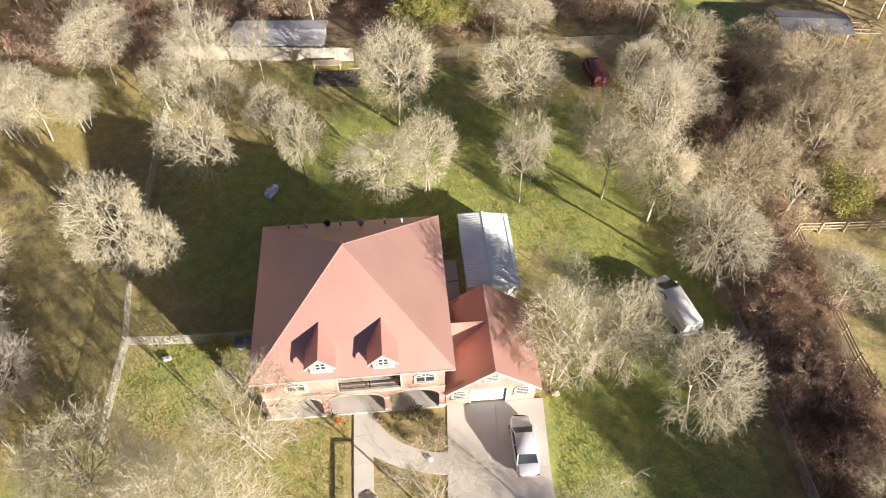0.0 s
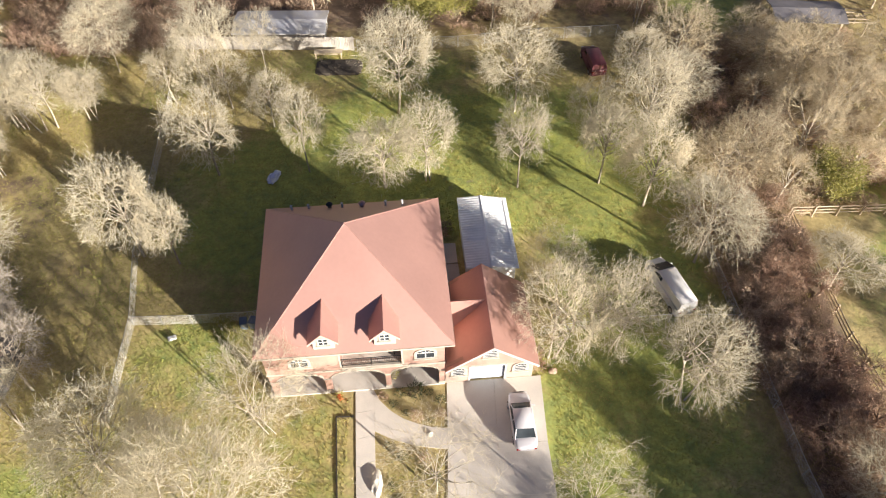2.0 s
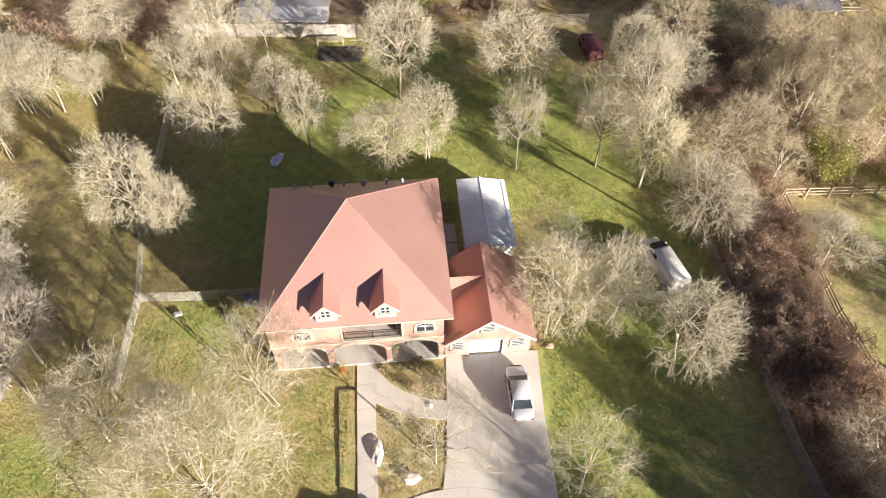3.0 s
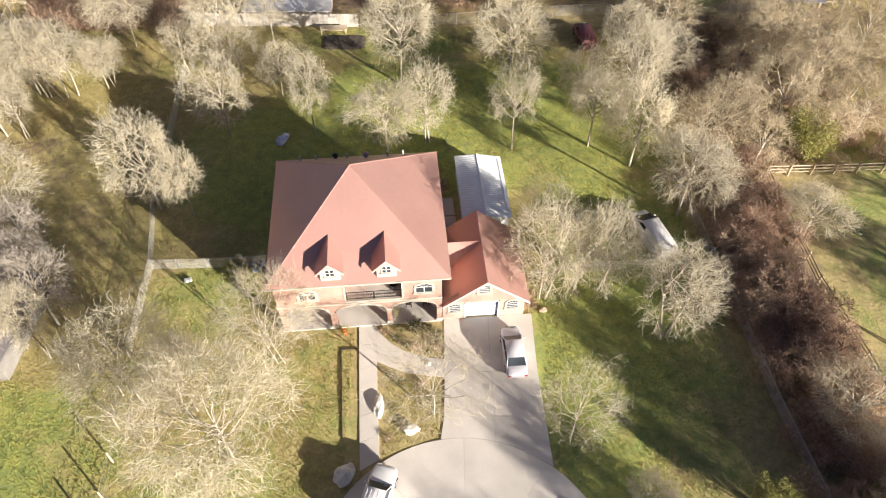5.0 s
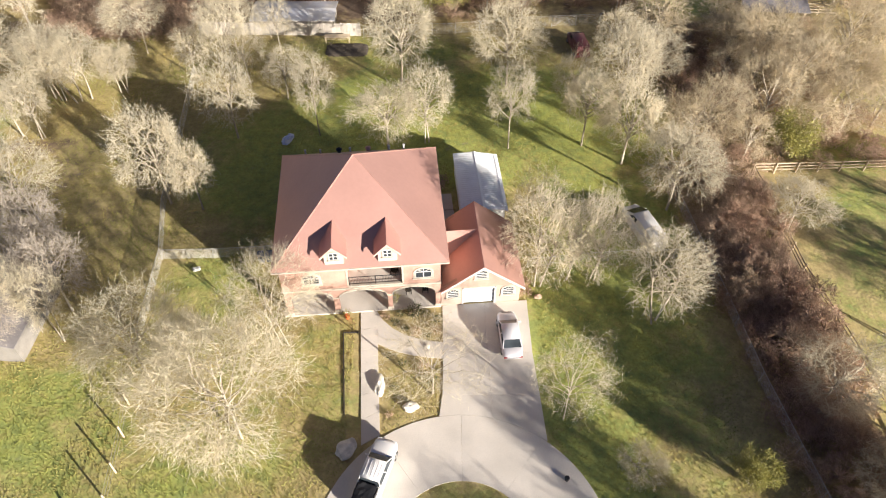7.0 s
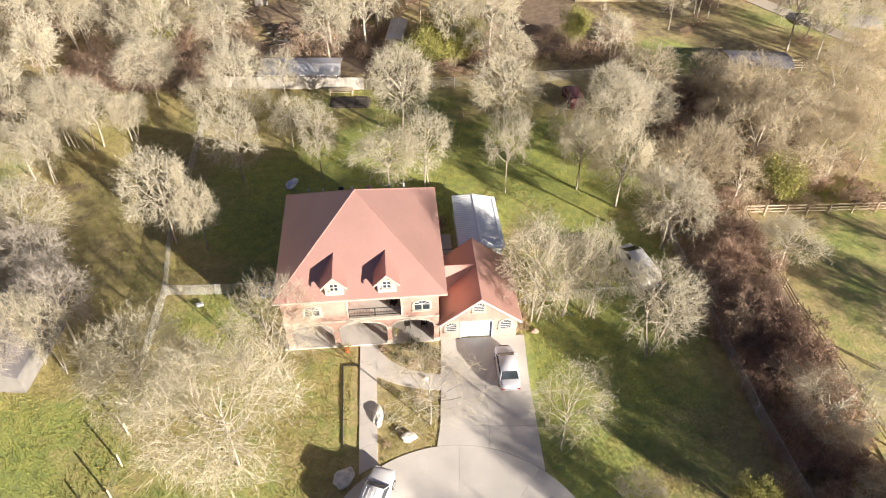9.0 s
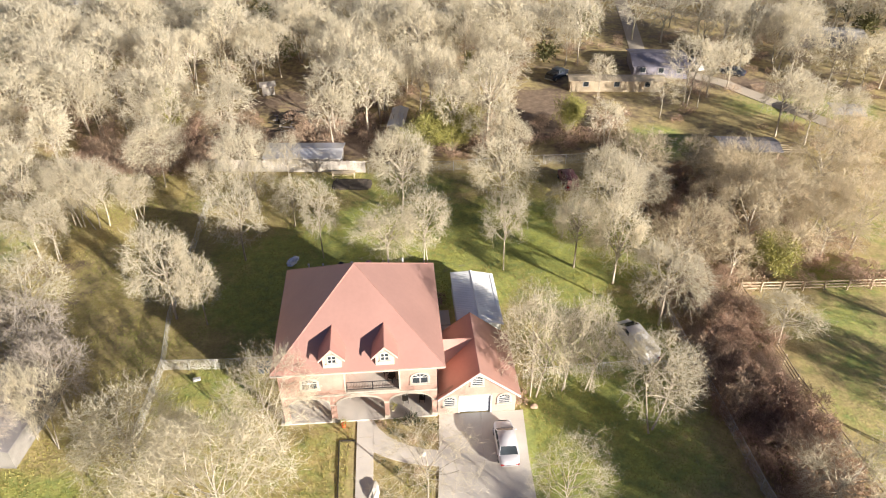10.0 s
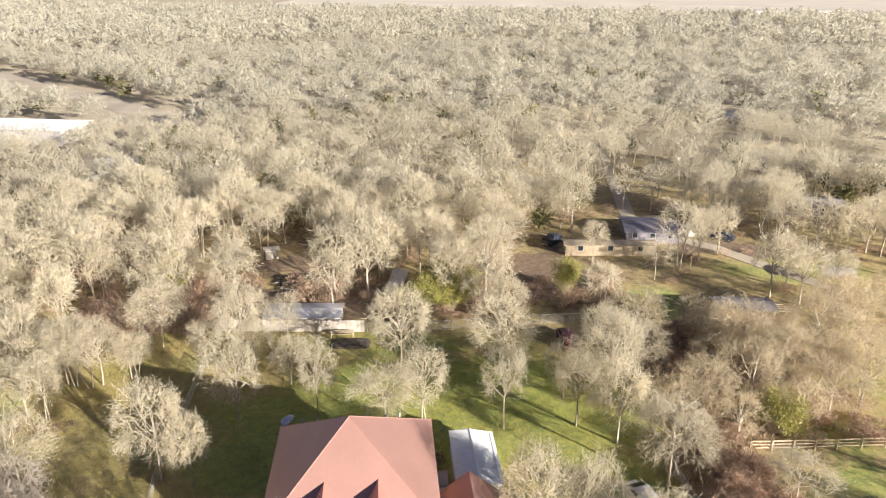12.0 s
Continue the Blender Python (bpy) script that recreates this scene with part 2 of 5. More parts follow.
def box(bm, x0, x1, y0, y1, z0, z1, bevel=0.0):
    m = Matrix.Translation(((x0 + x1) / 2, (y0 + y1) / 2, (z0 + z1) / 2)) @ Matrix.Diagonal((x1 - x0, y1 - y0, z1 - z0, 1))
    verts = bmesh.ops.create_cube(bm, size=1, matrix=m)["verts"]
    if bevel:
        edges = list({e for v in verts for e in v.link_edges})
        bmesh.ops.bevel(bm, geom=edges, offset=bevel, segments=2, affect="EDGES")
    return bm


def boxes(*rows, bevel=0.0):
    bm = bmesh.new()
    for r in rows:
        box(bm, *r, bevel=bevel)
    return bm


def rod(bm, a, b, r0, r1=None, sides=8):
    a, b = Vector(a), Vector(b)
    q = (b - a).to_track_quat("Z", "Y").to_matrix().to_4x4()
    bmesh.ops.create_cone(bm, cap_ends=True, segments=sides, radius1=r0, radius2=r0 if r1 is None else r1, depth=(b - a).length, matrix=Matrix.Translation((a + b) / 2) @ q)
    return bm


def rods(*rows, sides=8):
    bm = bmesh.new()
    for r in rows:
        rod(bm, *r, sides=sides)
    return bm


def prism(outline, axis, lo, hi, bm=None):
    """A flat outline pushed along an axis: outline holds the two other coordinates in order."""
    bm = bm or bmesh.new()

    def at(p, w):
        q = list(p)
        q.insert(axis, w)
        return bm.verts.new(q)

    a, b = [at(p, lo) for p in outline], [at(p, hi) for p in outline]
    bm.faces.new(a), bm.faces.new(b[::-1])
    n = len(outline)
    for i in range(n):
        bm.faces.new((a[i], b[i], b[(i + 1) % n], a[(i + 1) % n]))
    return bm


def slab(corners, depth, bm=None):
    """A plate through the corners (in order), thickened straight down."""
    bm = bm or bmesh.new()
    a = [bm.verts.new(c) for c in corners]
    b = [bm.verts.new((c[0], c[1], c[2] - depth)) for c in corners]
    bm.faces.new(a), bm.faces.new(b[::-1])
    n = len(corners)
    for i in range(n):
        bm.faces.new((a[i], b[i], b[(i + 1) % n], a[(i + 1) % n]))
    return bm


def arc(cx, cz, rx, rz, a0, a1, n):
    return [(cx + rx * math.cos(radians(a0 + (a1 - a0) * i / n)), cz + rz * math.sin(radians(a0 + (a1 - a0) * i / n))) for i in range(n + 1)]


def tri_mesh(name, verts, tris, mat):
    me = bpy.data.meshes.new(name)
    v, t = np.asarray(verts, np.float32), np.asarray(tris, np.int32)
    me.vertices.add(len(v))
    me.vertices.foreach_set("co", v.ravel())
    me.loops.add(3 * len(t))
    me.loops.foreach_set("vertex_index", t.ravel())
    me.polygons.add(len(t))
    me.polygons.foreach_set("loop_start", np.arange(0, 3 * len(t), 3, dtype=np.int32))
    me.update(calc_edges=True)
    me.materials.append(mat)
    return me


# ---- ground and paving ----
def ground_sheet():
    def axis(lo, hi, step, far_lo, far_hi):
        inner = list(np.arange(lo, hi + 0.01, step))
        low, high, d = [], [], step
        x = lo
        while x > far_lo:
            d *= 1.16
            x -= d
            low.append(x)
        x, d = hi, step
        while x < far_hi:
            d *= 1.16
            x += d
            high.append(x)
        return np.array(low[::-1] + inner + high)

    xs, ys = axis(-75, 80, 1.5, -3200, 3200), axis(-20, 130, 1.5, -1200, 4500)
    X, Y = np.meshgrid(xs, ys)
    n, m = len(xs), len(ys)
    fade = np.exp(-((X / 90) ** 2 + ((Y - 50) / 90) ** 2))
    Z = 0.05 * fade * np.sin(X * 0.9 + 0.7 * np.sin(Y * 0.6)) * np.sin(Y * 0.8 + X * 0.21) - 0.06
    verts = np.stack([X, Y, Z], -1).reshape(-1, 3)
    i = np.arange(n * m).reshape(m, n)
    a, b, c, d = i[:-1, :-1].ravel(), i[:-1, 1:].ravel(), i[1:, 1:].ravel(), i[1:, :-1].ravel()
    me = tri_mesh("ground", verts, np.concatenate([np.stack([a, b, c], 1), np.stack([a, c, d], 1)]), GROUND)

    def blob(x, y, rx, ry, turn=0.0):
        u = (X - x) * math.cos(radians(turn)) + (Y - y) * math.sin(radians(turn))
        v = -(X - x) * math.sin(radians(turn)) + (Y - y) * math.cos(radians(turn))
        return np.exp(-(((u / rx) ** 2 + (v / ry) ** 2) ** 2))

    green = 0.1 + 0 * X
    for w, *g in GREEN:
        green = np.maximum(green, w * blob(*g))
    dirt = 0.0 * X + 0.45 * (1 - np.exp(-((Y - 40) / 34) ** 4)) * (Y > 40)
    for w, *g in DIRT:
        dirt = np.maximum(dirt, w * blob(*g)) if w > 0 else dirt * (1 + w * blob(*g))
    # paler from y = 120 on: haze painted into the litter tone
    litter = np.clip((Y - 120) / 90, 0, 1) + 0 * X
    for name, values in (("green", green), ("dirt", dirt), ("litter", litter)):
        me.attributes.new(name, "FLOAT", "POINT").data.foreach_set("value", values.ravel().astype(np.float32))
    for p in me.polygons:
        p.use_smooth = True
    return tagged(new("ground", me), "winter grass, tan leaf litter and bare soil", "ground", kind="structure")


# strength, centre, half-sizes, turn
GREEN = [
    (0.85, 17, 38, 9, 9, 0), (0.8, -35, 15, 9, 6, 0),
    (0.95, 3, 53, 26, 13, 0), (0.9, -14, 46, 14, 14, 0), (0.9, 14, 22, 8, 14, 0), (0.5, 20, 20, 8, 16, 0), (0.42, -16, 16, 12, 14, 0),
    (0.62, -26, 8, 14, 8, 0), (0.8, 12, 8, 8, 6, 0), (0.55, 43, 36, 7, 9, 0), (0.5, 42, 22, 8, 12, 0), (0.9, 34, 82, 7, 6, 0), (0.7, 50, 47, 12, 4, 0),
    (0.7, -21, 28, 6, 5, 0), (0.6, -6, 68, 14, 5, 0), (0.75, 2, 4, 5, 5, 0), (0.65, 62, 96, 16, 8, 0), (0.5, 60, 60, 14, 10, 0), (0.6, -58, 52, 10, 8, 0), (0.5, 100, 300, 120, 60, 0), (0.4, -60, 400, 160, 80, 0),
]
DIRT = [
    (0.9, -18, 82, 36, 7, 0),
    (0.85, 31, 34, 5, 26, 0), (0.75, 32, 62, 9, 12, 0), (0.9, 18, 93, 9, 14, -12), (0.8, 55, 105, 16, 6, -25), (0.7, -26, 98, 10, 12, 0), (0.4, -46, 44, 9, 10, 0), (0.85, -45.6, 48.6, 4.2, 1.5, 8), (0.3, -34, 36, 5, 8, 10),
    (-0.9, 2, 52, 27, 20, 0), (-0.8, 44, 36, 9, 22, 0), (-0.8, 34, 84, 7, 6, 0), (-0.7, 64, 92, 20, 9, 0),
]
ground = ground_sheet()


def paving(name, label, outlines, z=0.02, group=""):
    """Flat concrete poured in panels, each with its own edge."""
    top = thing(name, Matrix(), label, "pavement", group, "structure")
    for o in outlines:
        part("panel", slab([(x, y, z) for x, y in o], 0.16), CONCRETE, top)
    return top


def gap_in(poly, g=0.02):
    cx, cy = sum(p[0] for p in poly) / len(poly), sum(p[1] for p in poly) / len(poly)
    return [(x + g * (1 if cx > x else -1), y + g * (1 if cy > y else -1)) for x, y in poly]


def lerp2(a, b, t):
    return (a[0] + (b[0] - a[0]) * t, a[1] + (b[1] - a[1]) * t)


CX, CY, R_IN, R_OUT = 2.0, 3.7, 5.4, 11.0
drive = []
left, right = [(0.42, 25.95), (0.5, 20.6), (0.45, 16.6), (0.2, 14.42)], [(8.25, 26.62), (8.32, 20.8), (8.6, 16.6), (8.85, 12.4)]
for i in range(3):
    for j in range(2):
        q = [lerp2(left[i], right[i], j / 2), lerp2(left[i], right[i], (j + 1) / 2), lerp2(left[i + 1], right[i + 1], (j + 1) / 2), lerp2(left[i + 1], right[i + 1], j / 2)]
        if i == 2:
            lo, hi = q[3], q[2]
            bow = [lerp2(hi, lo, k / 8) for k in range(1, 8)]
            bow = [(x, max(y, CY + math.sqrt(max(0.01, (R_OUT + 0.02) ** 2 - (x - CX) ** 2)))) for x, y in [hi] + bow + [lo]]
            q = q[:2] + bow
        drive.append(gap_in(q, 0.006))
paving("driveway", "pale concrete driveway poured in large panels", drive)
court = []
for k in range(10):
    a0, a1 = 36 * k + 18.04, 36 * k + 53.96
    o = arc(CX, CY, R_OUT, R_OUT, a0, a1, 10)
    court.append(o + arc(CX, CY, R_IN, R_IN, a1, a0, 10))
paving("turning_court", "round pale concrete turning court with radial joints", court)
path_panels = []
for i in range(6):
    a, b = i / 6, (i + 1) / 6
    pl, pr = ((-7.1, 25.45), (-6.0, 12.0)), ((-5.6, 25.6), (-4.55, 12.9))
    path_panels.append(gap_in([lerp2(*pl, a), lerp2(*pr, a), lerp2(*pr, b), lerp2(*pl, b)], 0.01))
up, down = [(-5.6, 25.3), (-5.0, 24.3), (-4.1, 23.4), (-3.0, 22.7), (-1.9, 22.3), (-0.7, 22.0), (0.5, 21.9)], [(-5.3, 21.7), (-4.9, 21.5), (-4.2, 21.15), (-3.3, 20.8), (-2.1, 20.5), (-0.8, 20.3), (0.48, 20.2)]
for i in range(6):
    path_panels.append([up[i], up[i + 1], down[i + 1], down[i]])
paving("front_path", "pale concrete front path with a curved branch", path_panels, 0.015)


# ---- the house ----
TURN_H = 5.0
HOUSE = pose(1.01, 25.56, 0, 0, 0, TURN_H)
EAVE, PEAK, EU, EV = 6.7, 12.74, -15.08, 15.1
W0, W1, V0, V1 = -14.6, -0.72, 0.42, 14.6
FLOOR2 = 3.5


def arch_wall(u0, u1, spring, crown, top, v0, v1, bm):
    """The wall over an arched opening."""
    mid, half = (u0 + u1) / 2, (u1 - u0) / 2
    curve = arc(mid, spring, half, crown - spring, 180, 0, 14)
    for (xa, za), (xb, zb) in zip(curve, curve[1:]):
        prism([(xa, za), (xb, zb), (xb, top), (xa, top)], 1, v0, v1, bm)


def wall_with_hole(parent, name, u0, u1, z0, z1, hole, v, thick, mat):
    """One wall skin round a rectangular opening."""
    a, b, c, d = hole
    us, zs = (u0, a, b, u1), (z0, c, d, z1)
    bm = bmesh.new()
    grid = [[[bm.verts.new((u, w, z)) for z in zs] for u in us] for w in (v, v + thick)]
    for i in range(3):
        for j in range(3):
            if (i, j) != (1, 1):
                for g in grid:
                    bm.faces.new((g[i][j], g[i + 1][j], g[i + 1][j + 1], g[i][j + 1]))
    f, k = grid
    loops = [[(0, 0), (1, 0), (2, 0), (3, 0), (3, 1), (3, 2), (3, 3), (2, 3), (1, 3), (0, 3), (0, 2), (0, 1)], [(1, 1), (2, 1), (2, 2), (1, 2)]]
    for loop in loops:
        for p, q in zip(loop, loop[1:] + loop[:1]):
            bm.faces.new((f[p[0]][p[1]], f[q[0]][q[1]], k[q[0]][q[1]], k[p[0]][p[1]]))
    return part(name, bm, mat, parent)


def arched_window(parent, u0, u1, z0, z1, v, trim=0.16, arch=0.3, bars=(2, 2), name="window"):
    """A window with an arched cream surround, a sill, a sash of bars and dark panes, facing -v."""
    win = part(name, boxes((u0 - 0.02, u1 + 0.02, v + 0.02, v + 0.12, z0 - 0.02, z1 + 0.02)), CREAM, parent, "arch-topped window with cream surround")
    mid, half = (u0 + u1) / 2, (u1 - u0) / 2
    bm = bmesh.new()
    inner = [(u0, z0)] + arc(mid, z1 - 0.02, half, arch, 180, 0, 12) + [(u1, z0)]
    outer = [(u0 - trim, z0)] + arc(mid, z1 - 0.02, half + trim, arch + trim, 180, 0, 12) + [(u1 + trim, z0)]
    for i in range(len(inner) - 1):
        prism([outer[i], outer[i + 1], inner[i + 1], inner[i]], 1, v - 0.07, v + 0.05, bm)
    part("surround", bm, CREAM, win)
    part("sill", boxes((u0 - trim - 0.06, u1 + trim + 0.06, v - 0.14, v + 0.06, z0 - 0.14, z0), bevel=0.02), CREAM, win)
    part("fanlight", prism([(u0, z1)] + arc(mid, z1, half, arch, 180, 0, 12)[1:-1] + [(u1, z1)], 1, v - 0.02, v + 0.02), GLASS, win)
    spokes = bmesh.new()
    for a in (45, 90, 135):
        rod(spokes, (mid, v - 0.03, z1), (mid + half * math.cos(radians(a)), v - 0.03, z1 + arch * math.sin(radians(a))), 0.03, sides=5)
    part("fan_bar", spokes, WHITE, win)
    nx, nz = bars
    for i in range(nx):
        for j in range(nz):
            a, b = u0 + (u1 - u0) * i / nx, u0 + (u1 - u0) * (i + 1) / nx
            c, d = z0 + (z1 - z0) * j / nz, z0 + (z1 - z0) * (j + 1) / nz
            part("pane", boxes((a + 0.05, b - 0.05, v - 0.02, v + 0.015, c + 0.05, d - 0.05)), GLASS, win)
    bars_bm = bmesh.new()
    for i in range(nx + 1):
        a = u0 + (u1 - u0) * i / nx
        box(bars_bm, a - 0.04, a + 0.04, v - 0.05, v + 0.03, z0, z1)
    for j in range(nz + 1):
        c = z0 + (z1 - z0) * j / nz
        box(bars_bm, u0 + 0.04, u1 - 0.04, v - 0.045, v + 0.025, c - 0.035, c + 0.035)
    part("sash", bars_bm, WHITE, win)
    return win


def build_house():
    h = thing("house", HOUSE, "two-storey salmon brick house with a red metal hip roof", "house")
    T = 0.3
    # ground floor arcade
    piers = [(W0, W0 + 0.5), (-10.35, -9.85), (-5.5, -5.08), (W1 - 0.45, W1)]
    for a, b in piers:
        p = part("pillar", boxes((a, b, V0, V0 + 0.45, 0.1, 2.25), bevel=0.015), BRICK, h)
        part("plinth", boxes((a - 0.06, b + 0.06, V0 - 0.06, V0 + 0.51, 0.1, 0.45), bevel=0.02), CREAM, p)
        part("capital", boxes((a - 0.05, b + 0.05, V0 - 0.05, V0 + 0.5, 2.1, 2.25), bevel=0.02), CREAM, p)
    for (_, a), (b, _) in zip(piers, piers[1:]):
        bm = bmesh.new()
        arch_wall(a, b, 2.25, 3.12, FLOOR2, V0, V0 + 0.45, bm)
        ar = part("arch", bm, BRICK, h)
        ring = bmesh.new()
        mid, half = (a + b) / 2, (b - a) / 2
        o, i = arc(mid, 2.25, half + 0.02, 0.87 + 0.22, 180, 0, 14), arc(mid, 2.25, half - 0.02, 0.87, 180, 0, 14)
        for k in range(14):
            prism([o[k], o[k + 1], i[k + 1], i[k]], 1, V0 - 0.05, V0 + 0.1, ring)
        part("arch_trim", ring, CREAM, ar)
    icicles = [link_mesh("icicle_light", rods(((0, 0, 0.01), (0, 0, -d), 0.018, 0.008), sides=5), WHITE) for d in (0.14, 0.26, 0.4)]
    for (_, a), (b, _) in zip(piers, piers[1:]):
        for k, (u, z) in enumerate(arc((a + b) / 2, 2.25, (b - a) / 2 - 0.03, 0.85, 172, 8, 22)):
            part("icicle_light", icicles[(k * 7 + int(a)) % 3], WHITE, h, place=Matrix.Translation((u, V0 + 0.03, z)))
    for a, b in piers:
        part("pier_head", boxes((a + 0.001, b - 0.001, V0 + 0.01, V0 + 0.44, 2.25, FLOOR2)), BRICK, h)
    # upper front wall with the balcony recess
    B0, B1 = -8.8, -4.08
    wins = [(-12.62, -11.25, 4.34, 5.08), (-2.93, -1.5, 4.34, 5.08)]
    for (u0, u1), (a, b, c, d) in (((W0, B0), wins[0]), ((B1, W1), wins[1])):
        wall_with_hole(h, "front_wall", u0, u1, FLOOR2, 6.6, (a, b, c, d), V0, T, BRICK)
    part("lintel", boxes((B0, B1, V0, V0 + T, 6.35, 6.6)), BRICK, h)
    for w in wins:
        arched_window(h, *w, V0, 0.17, 0.46, (2, 1))
    others = boxes((W0, W0 + T, V0 + T, V1, FLOOR2, 6.6), (W0, W0 + T, 4.6, V1, 0, FLOOR2), (W1 - T, W1, V0 + T, V1, FLOOR2, 6.6), (W1 - T, W1, 4.6, V1, 0, FLOOR2), (W0, W1, V1, V1 + T, 0, 6.6))
    part("side_wall", others, BRICK, h)
    part("porch_wall", boxes((W0 + T, W1 - T, 4.6, 4.9, 0.12, FLOOR2 - 0.2)), BRICK, h)
    part("upper_floor", boxes((W0 + 0.01, W1 - 0.01, V0 + 0.46, 14.5, FLOOR2 - 0.2, FLOOR2 - 0.01)), CREAM, h)
    part("band_course", boxes((W0 - 0.03, W1 + 0.03, V0 - 0.06, V0 + 0.02, FLOOR2 - 0.16, FLOOR2 + 0.06)), CREAM, h)
    # porch
    part("porch_slab", boxes((W0 - 0.4, W1 + 0.02, 0.33, 4.6, -0.05, 0.12), bevel=0.02), CONCRETE, h)
    for u in (-12.6, -2.9):
        w = part("porch_window", boxes((u - 0.8, u + 0.8, 4.52, 4.6, 0.9, 2.5)), WHITE, h)
        for s in (-1, 1):
            part("pane", boxes((u + (0.05 if s > 0 else -0.72), u + (0.72 if s > 0 else -0.05), 4.5, 4.54, 1.0, 2.4)), GLASS, w)
    d = part("front_door", boxes((-8.0, -7.0, 4.5, 4.6, 0.12, 2.3), bevel=0.01), DARKWOOD, h, "dark panelled front door")
    part("door_handle", rods(((-7.12, 4.46, 1.1), (-7.12, 4.46, 1.25), 0.02)), GALV, d)
    # balcony
    part("balcony_floor", boxes((B0 + 0.002, B1 - 0.002, V0 + T, 3.1, FLOOR2, 3.72)), CONCRETE, h)
    part("balcony_kerb", boxes((B0 - 0.02, B1 + 0.02, V0 - 0.04, V0 + T, FLOOR2 + 0.06, 3.76), bevel=0.02), CREAM, h)
    part("balcony_wall", boxes((B0 - T, B1 + T, 3.1, 3.4, FLOOR2, 6.6), (B0 - T, B0, V0 + T, 3.1, FLOOR2, 6.6), (B1, B1 + T, V0 + T, 3.1, FLOOR2, 6.6)), BRICK, h)
    part("balcony_ceiling", boxes((B0, B1, V0 + T, 3.1, 6.4, 6.5)), WHITE, h)
    dd = part("balcony_door", boxes((-7.3, -5.5, 3.04, 3.1, 3.74, 5.9)), WHITE, h)
    for u in (-7.2, -6.35):
        part("pane", boxes((u, u + 0.75, 3.01, 3.05, 3.9, 5.8)), GLASS, dd)
    for u in (B0, B1):
        part("corner_trim", boxes((u - 0.12 if u == B0 else u - 0.02, u + 0.02 if u == B0 else u + 0.12, V0 - 0.05, V0 + 0.05, 3.76, 6.4)), CREAM, h)
    rail = part("balcony_rail", rods(((B0 + 0.02, V0 + 0.12, 4.78), (B1 - 0.02, V0 + 0.12, 4.78), 0.035)), BLACK, h, "black iron balustrade")
    part("bottom_rail", rods(((B0 + 0.02, V0 + 0.12, 3.9), (B1 - 0.02, V0 + 0.12, 3.9), 0.03)), BLACK, rail)
    one = link_mesh("baluster", rods(((0, V0 + 0.12, 3.9), (0, V0 + 0.12, 4.78), 0.009), sides=5), BLACK)
    for i in range(34):
        part("baluster", one, BLACK, rail, place=Matrix.Translation((B0 + 0.14 + i * 0.135, 0, 0)))
    for u in (B0 + 0.05, (B0 + B1) / 2, B1 - 0.05):
        part("rail_post", boxes((u - 0.035, u + 0.035, V0 + 0.085, V0 + 0.155, 3.74, 4.76)), BLACK, rail)
    # hip roof in four faces with ridge caps and fascia
    pk = (-7.62, 7.53, PEAK)
    c = [(EU, 0, EAVE), (0, 0, EAVE), (0, EV, EAVE), (EU, EV, EAVE)]
    roof = part("roof", slab(c[:1] + [c[1], pk], 0.14), ROOF, h, "red painted metal hip roof")
    for i in (1, 2, 3):
        part("roof_slope", slab([c[i], c[(i + 1) % 4], pk], 0.14), ROOF, roof)
    caps = bmesh.new()
    for q in c:
        rod(caps, (q[0], q[1], q[2] - 0.02), (pk[0], pk[1], pk[2] - 0.02), 0.05, sides=6)
    part("hip_cap", caps, ROOF, roof)
    f = boxes((EU, 0, -0.03, 0.0, EAVE - 0.3, EAVE - 0.02), (EU, 0, EV, EV + 0.03, EAVE - 0.3, EAVE - 0.02), (EU - 0.03, EU, 0, EV, EAVE - 0.3, EAVE - 0.02), (0, 0.03, 0, EV, EAVE - 0.3, EAVE - 0.02))
    part("fascia", f, SALMON, roof)
    part("soffit", boxes((EU, 0, 0, V0, EAVE - 0.26, EAVE - 0.2), (EU, W0, V0, V1 + T, EAVE - 0.26, EAVE - 0.2), (W1, 0, V0, V1 + T, EAVE - 0.26, EAVE - 0.2), (EU, 0, V1 + T, EV, EAVE - 0.26, EAVE - 0.2)), WHITE, roof)
    part("gutter", rods(((EU, -0.08, EAVE - 0.1), (0, -0.08, EAVE - 0.1), 0.06)), CREAM, roof)
    slope = (PEAK - EAVE) / 7.55

    def back(u, run):
        return (u, EV - run, EAVE + slope * run)

    for u, run, r, tall in ((-12.6, 1.3, 0.08, 0.5), (-11.2, 1.1, 0.08, 0.45), (-8.3, 1.5, 0.08, 0.5), (-4.6, 1.9, 0.08, 0.55), (-3.2, 2.3, 0.08, 0.6)):
        x, y, z = back(u, run)
        p = part("vent_pipe", rods(((x, y, z - 0.2), (x, y, z + tall), r), ((x, y, z + tall - 0.02), (x, y, z + tall + 0.04), r * 1.4), sides=10), WHITE, roof)
        part("flashing", rods(((x, y, z - 0.15), (x, y, z + 0.08), r * 2, r * 1.3), sides=10), ROOF, p)
    for u, run, mat in ((-9.4, 1.2, BLACK), (-6.6, 1.6, ROOF)):
        x, y, z = back(u, run)
        v = part("turbine_vent", rods(((x, y, z - 0.2), (x, y, z + 0.3), 0.17), sides=12), mat, roof)
        part("vent_head", rods(((x, y, z + 0.28), (x, y, z + 0.42), 0.2, 0.3), ((x, y, z + 0.42), (x, y, z + 0.6), 0.3, 0.1), sides=14), mat, v)
